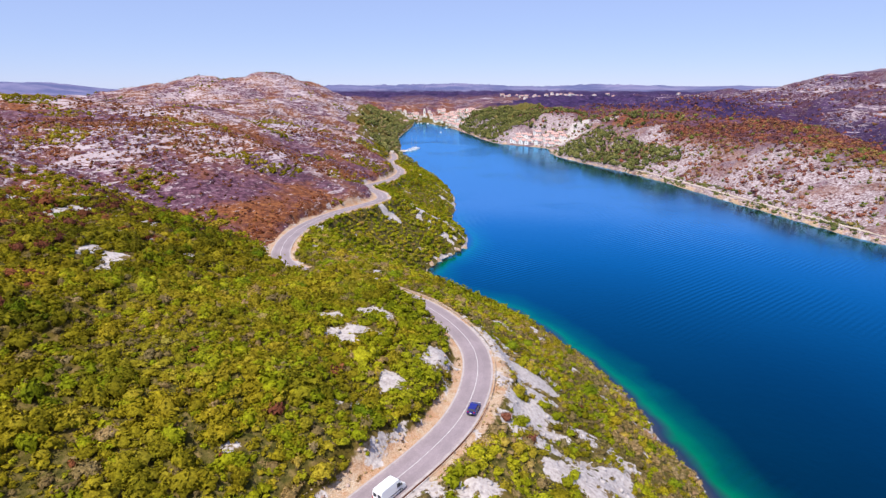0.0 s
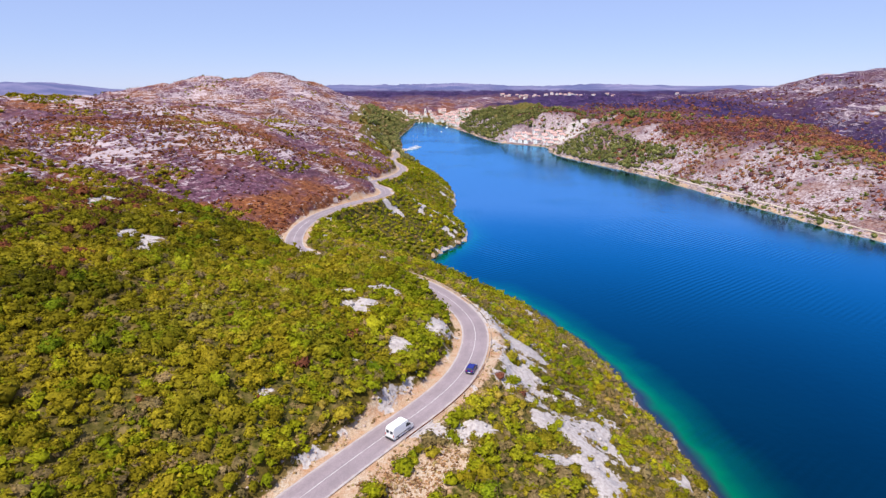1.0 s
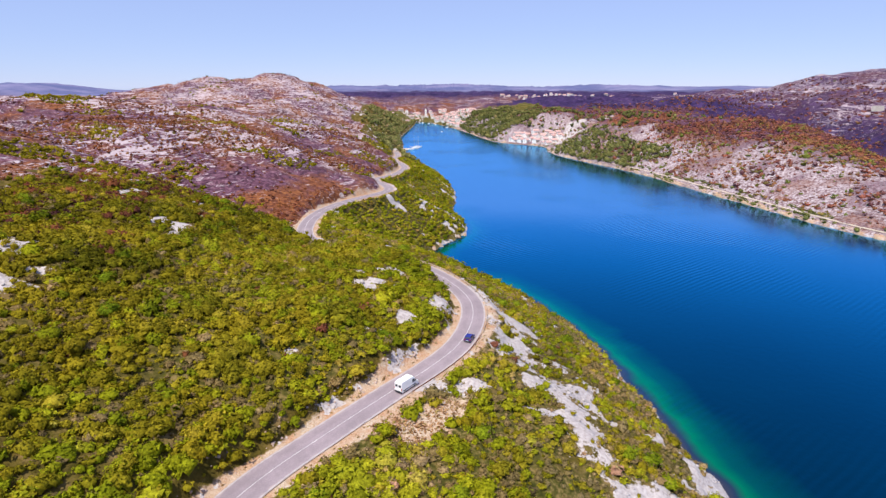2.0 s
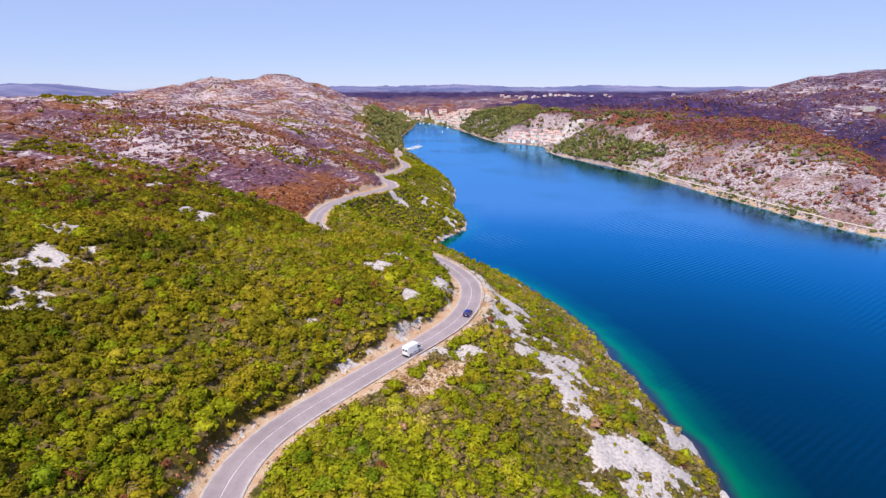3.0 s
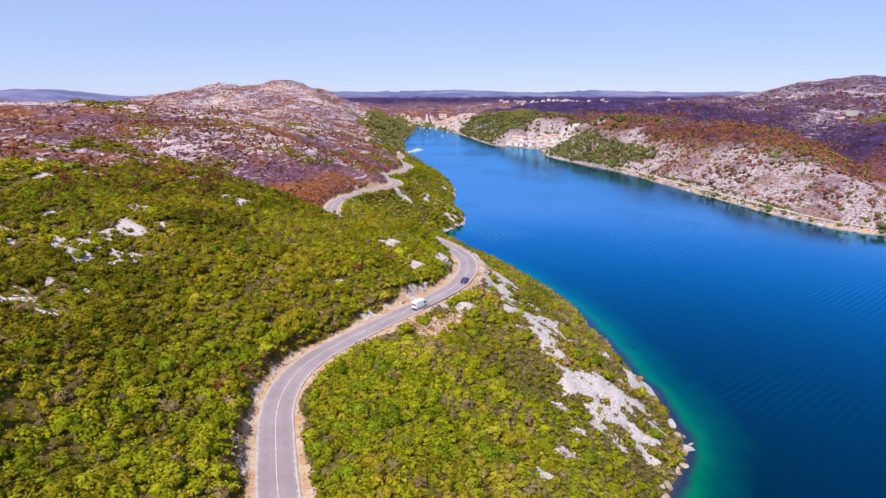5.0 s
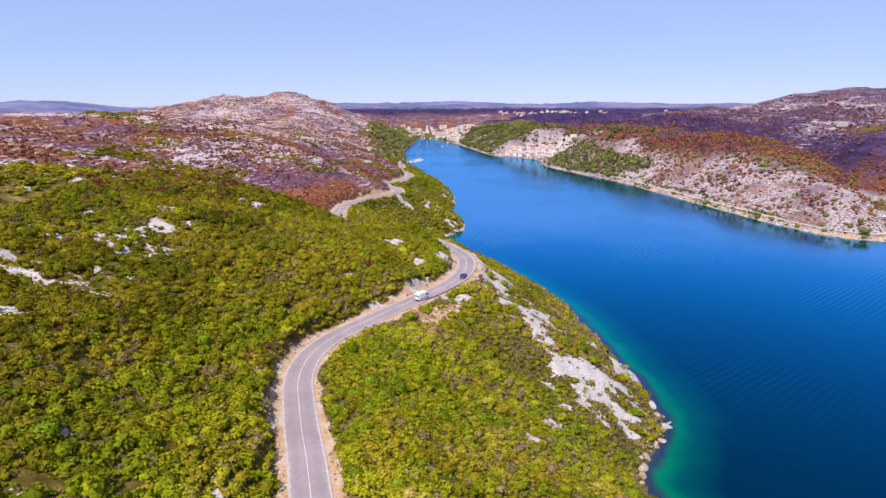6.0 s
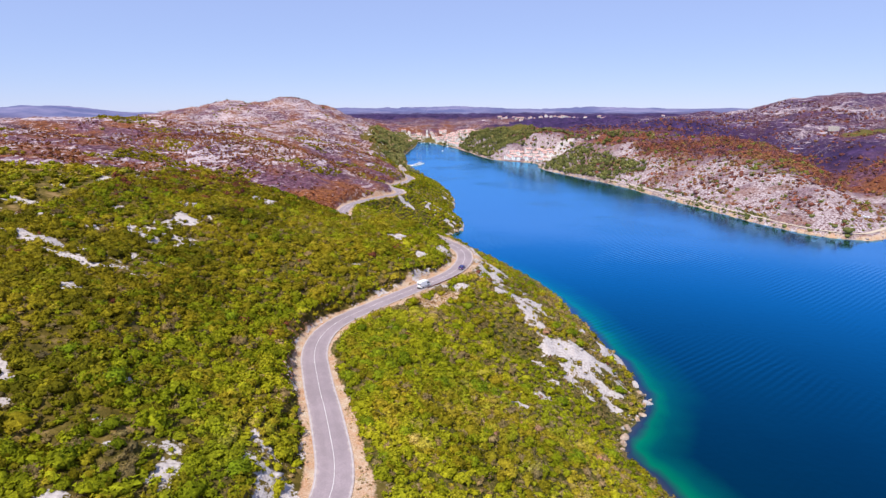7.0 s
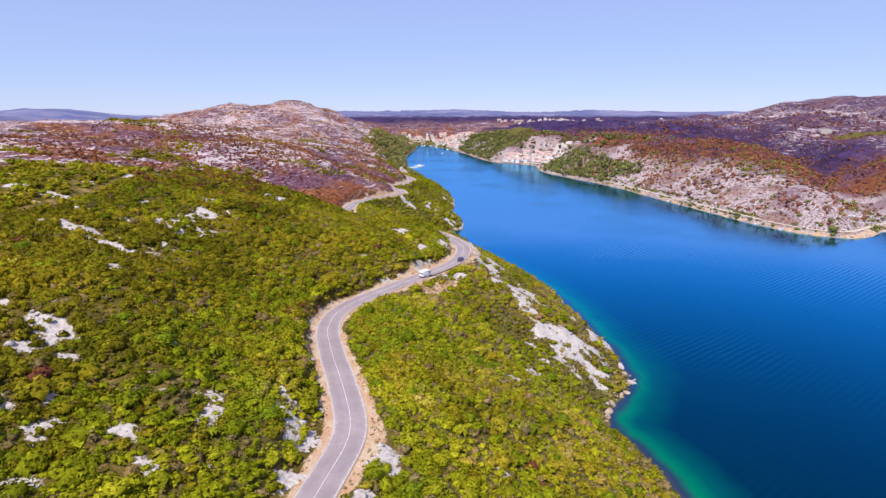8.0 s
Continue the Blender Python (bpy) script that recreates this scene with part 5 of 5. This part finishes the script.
STONES = [stone_kind(s) for s in range(7)]
xa, ya = sow(-130, 72, -95, 215, 1.5)
xb, yb = sow(-70, 30, 215, 560, 2.4)
x, y = np.concatenate([xa, xb]), np.concatenate([ya, yb])
z, p, (rk, bn, vg, st, _, pl) = land(x, y)
shore_line = (p["d"] < 2.2) & (p["d"] > 0.15)
keep = ~p["wet"] & (((rk > 0.5) & (rng.random(x.size) < 0.34)) | (shore_line & (rng.random(x.size) < 0.25))) & (p["dr"] > HALF + 1.4)
size = np.clip(rng.gamma(2.0, 0.18, x.size), 0.12, 1.1) * (1 + 0.15 * shore_line)
scatter("loose_rock", np.stack([x, y, z + 0.05], -1)[keep], size[keep], rng.random(x.size)[keep], STONES, LIMESTONE, "pale limestone boulders and rubble on bare ground", "rocks")

# rubble and red earth fallen from the cut above the road, and broken rock at the eastern waterline
RUBBLE = plain_material("pink_limestone_rubble", (0.27, 0.17, 0.125), (0.44, 0.355, 0.32), 0.95, 0.9)
x, y = sow(-75, 20, -95, 330, 0.85)
z, p = plan(x, y)
keep = (p["side"] > 0) & (p["dr"] > HALF + 1.25) & (p["dr"] < HALF + 4.2) & (rng.random(x.size) < 0.34 + 0.3 * fbm(x, y, 12, 2, 18.0))
scatter("rubble", np.stack([x, y, z], -1)[keep], np.clip(rng.gamma(2.2, 0.11, x.size), 0.1, 0.6)[keep], rng.random(x.size)[keep], STONES, RUBBLE, "pinkish broken limestone along the foot of the road cut", "rocks")
EARTH = plain_material("red_earth", (0.24, 0.085, 0.04), (0.40, 0.19, 0.10), 0.95, 1.3)
x, y = sow(-52, -18, -14, 42, 0.5)
z, p = plan(x, y)
keep = (p["side"] > 0) & (p["dr"] > HALF + 1.7) & (p["dr"] < HALF + 4.4) & (rng.random(x.size) < 0.30 + 0.35 * fbm(x, y, 7, 2, 71.0))
scatter("red_earth", np.stack([x, y, z], -1)[keep], rng.uniform(0.15, 0.42, x.size)[keep], rng.random(x.size)[keep], STONES, EARTH, "clods of red-orange earth on the road cut", "earth")
x, y = sow(150, 440, 300, 760, 1.7)
z, p = plan(x, y)
keep = ~p["wet"] & (p["share"] > 0.5) & (p["de"] > 0.2) & (p["de"] < 6.0) & (rng.random(x.size) < 0.4)
scatter("shore_rock", np.stack([x, y, z], -1)[keep], np.clip(rng.gamma(2.2, 0.35, x.size), 0.3, 2.0)[keep], rng.random(x.size)[keep], STONES, RUBBLE, "tan broken limestone along the eastern waterline", "rocks")

# dry grass on the verges and the bare bank below the road
STRAW = leaf_material("dry_grass", (0.22, 0.14, 0.07), (0.36, 0.25, 0.13), (0.46, 0.35, 0.20), (0.30, 0.26, 0.10))
x, y = sow(-75, 30, -95, 200, 0.8)
z, p, (rk, bn, vg, st, _, pl) = land(x, y)
keep = (vg > 0.35) & (p["dr"] > HALF + 0.7) & (p["share"] < 0.5) & (rng.random(x.size) < np.where(p["side"] > 0, 0.22, 0.42))
scatter("dry_grass", np.stack([x, y, z - 0.02], -1)[keep], rng.uniform(0.18, 0.5, x.size)[keep], rng.random(x.size)[keep], FAR_KIND, STRAW, "tufts of straw-coloured dry grass on the verge", "grass")

MOUND = leaf_material("brown_dry_grass", (0.17, 0.09, 0.045), (0.29, 0.17, 0.085), (0.38, 0.25, 0.13), (0.26, 0.22, 0.08))
x, y = sow(-22, 12, 54, 80, 0.55)
z, p = plan(x, y)
lay = np.hypot(((x + 4.5) * 0.75 + (y - 66) * 0.66) / 12, ((y - 66) * 0.75 - (x + 4.5) * 0.66) / 5.5) + 0.3 * fbm(x, y, 5, 2, 61.0)
keep = (p["side"] < 0) & (p["dr"] > HALF + 1.6) & (rng.random(x.size) < 0.75 * step(1.1, 0.6, lay))
scatter("dry_grass", np.stack([x, y, z - 0.04], -1)[keep], rng.uniform(0.22, 0.55, x.size)[keep], rng.random(x.size)[keep], FAR_KIND, MOUND, "brown withered grass on the bare mound below the road", "grass")


# ---- boulders on the rocky point ----
OCHRE = plain_material("ochre_limestone", (0.22, 0.12, 0.06), (0.40, 0.33, 0.28), 0.95, 0.9)


def make_boulder(m, seed, mat, label):
    rr = np.random.default_rng(seed)
    bm = bmesh.new()
    bmesh.ops.create_icosphere(bm, subdivisions=2, radius=1.0)
    cuts = [(Vector(rr.normal(size=3)).normalized(), rr.uniform(0.45, 0.8)) for _ in range(9)]
    for v in bm.verts:
        for nrm, far in cuts:
            over = v.co.dot(nrm) - far
            if over > 0:
                v.co -= nrm * over
        v.co *= 1 + rr.uniform(-0.04, 0.04)
    ob = part("boulder", bm, mat)
    ob.matrix_basis = m
    return tagged(ob, label, "boulder", "boulders on the rocky point")


POINT = ((68.5, 57, 2.0), (67.5, 61, 1.6), (69.6, 63, 1.3), (66.0, 53, 1.8), (64.3, 49.5, 1.5), (66.9, 65.5, 1.7), (62.0, 46.2, 1.2), (57.0, 40.5, 1.4), (54.2, 36.0, 1.7), (52.6, 32.0, 1.5), (54.6, 39.0, 1.0), (70.2, 59.2, 1.0), (51.4, 28.3, 1.0),
         (-6.5, 309, 1.8), (-2.0, 318, 2.0), (4.5, 330, 1.7), (9.5, 340, 2.2), (-9.0, 297, 1.6), (13.5, 346, 1.8))
for n, (x, y, k) in enumerate(POINT):
    make_boulder(pose(x, y, max(ground_at(x, y), -0.2) + 0.1 * k, 12 * (n % 3), 17 * (n % 4), 50 * n) @ Matrix.Diagonal((1.35 * k, k, k * 0.75, 1)), 300 + n, OCHRE if n % 5 else LIMESTONE,
                 "ochre-stained limestone boulder at the water's edge" if n % 5 else "pale limestone boulder at the water's edge")
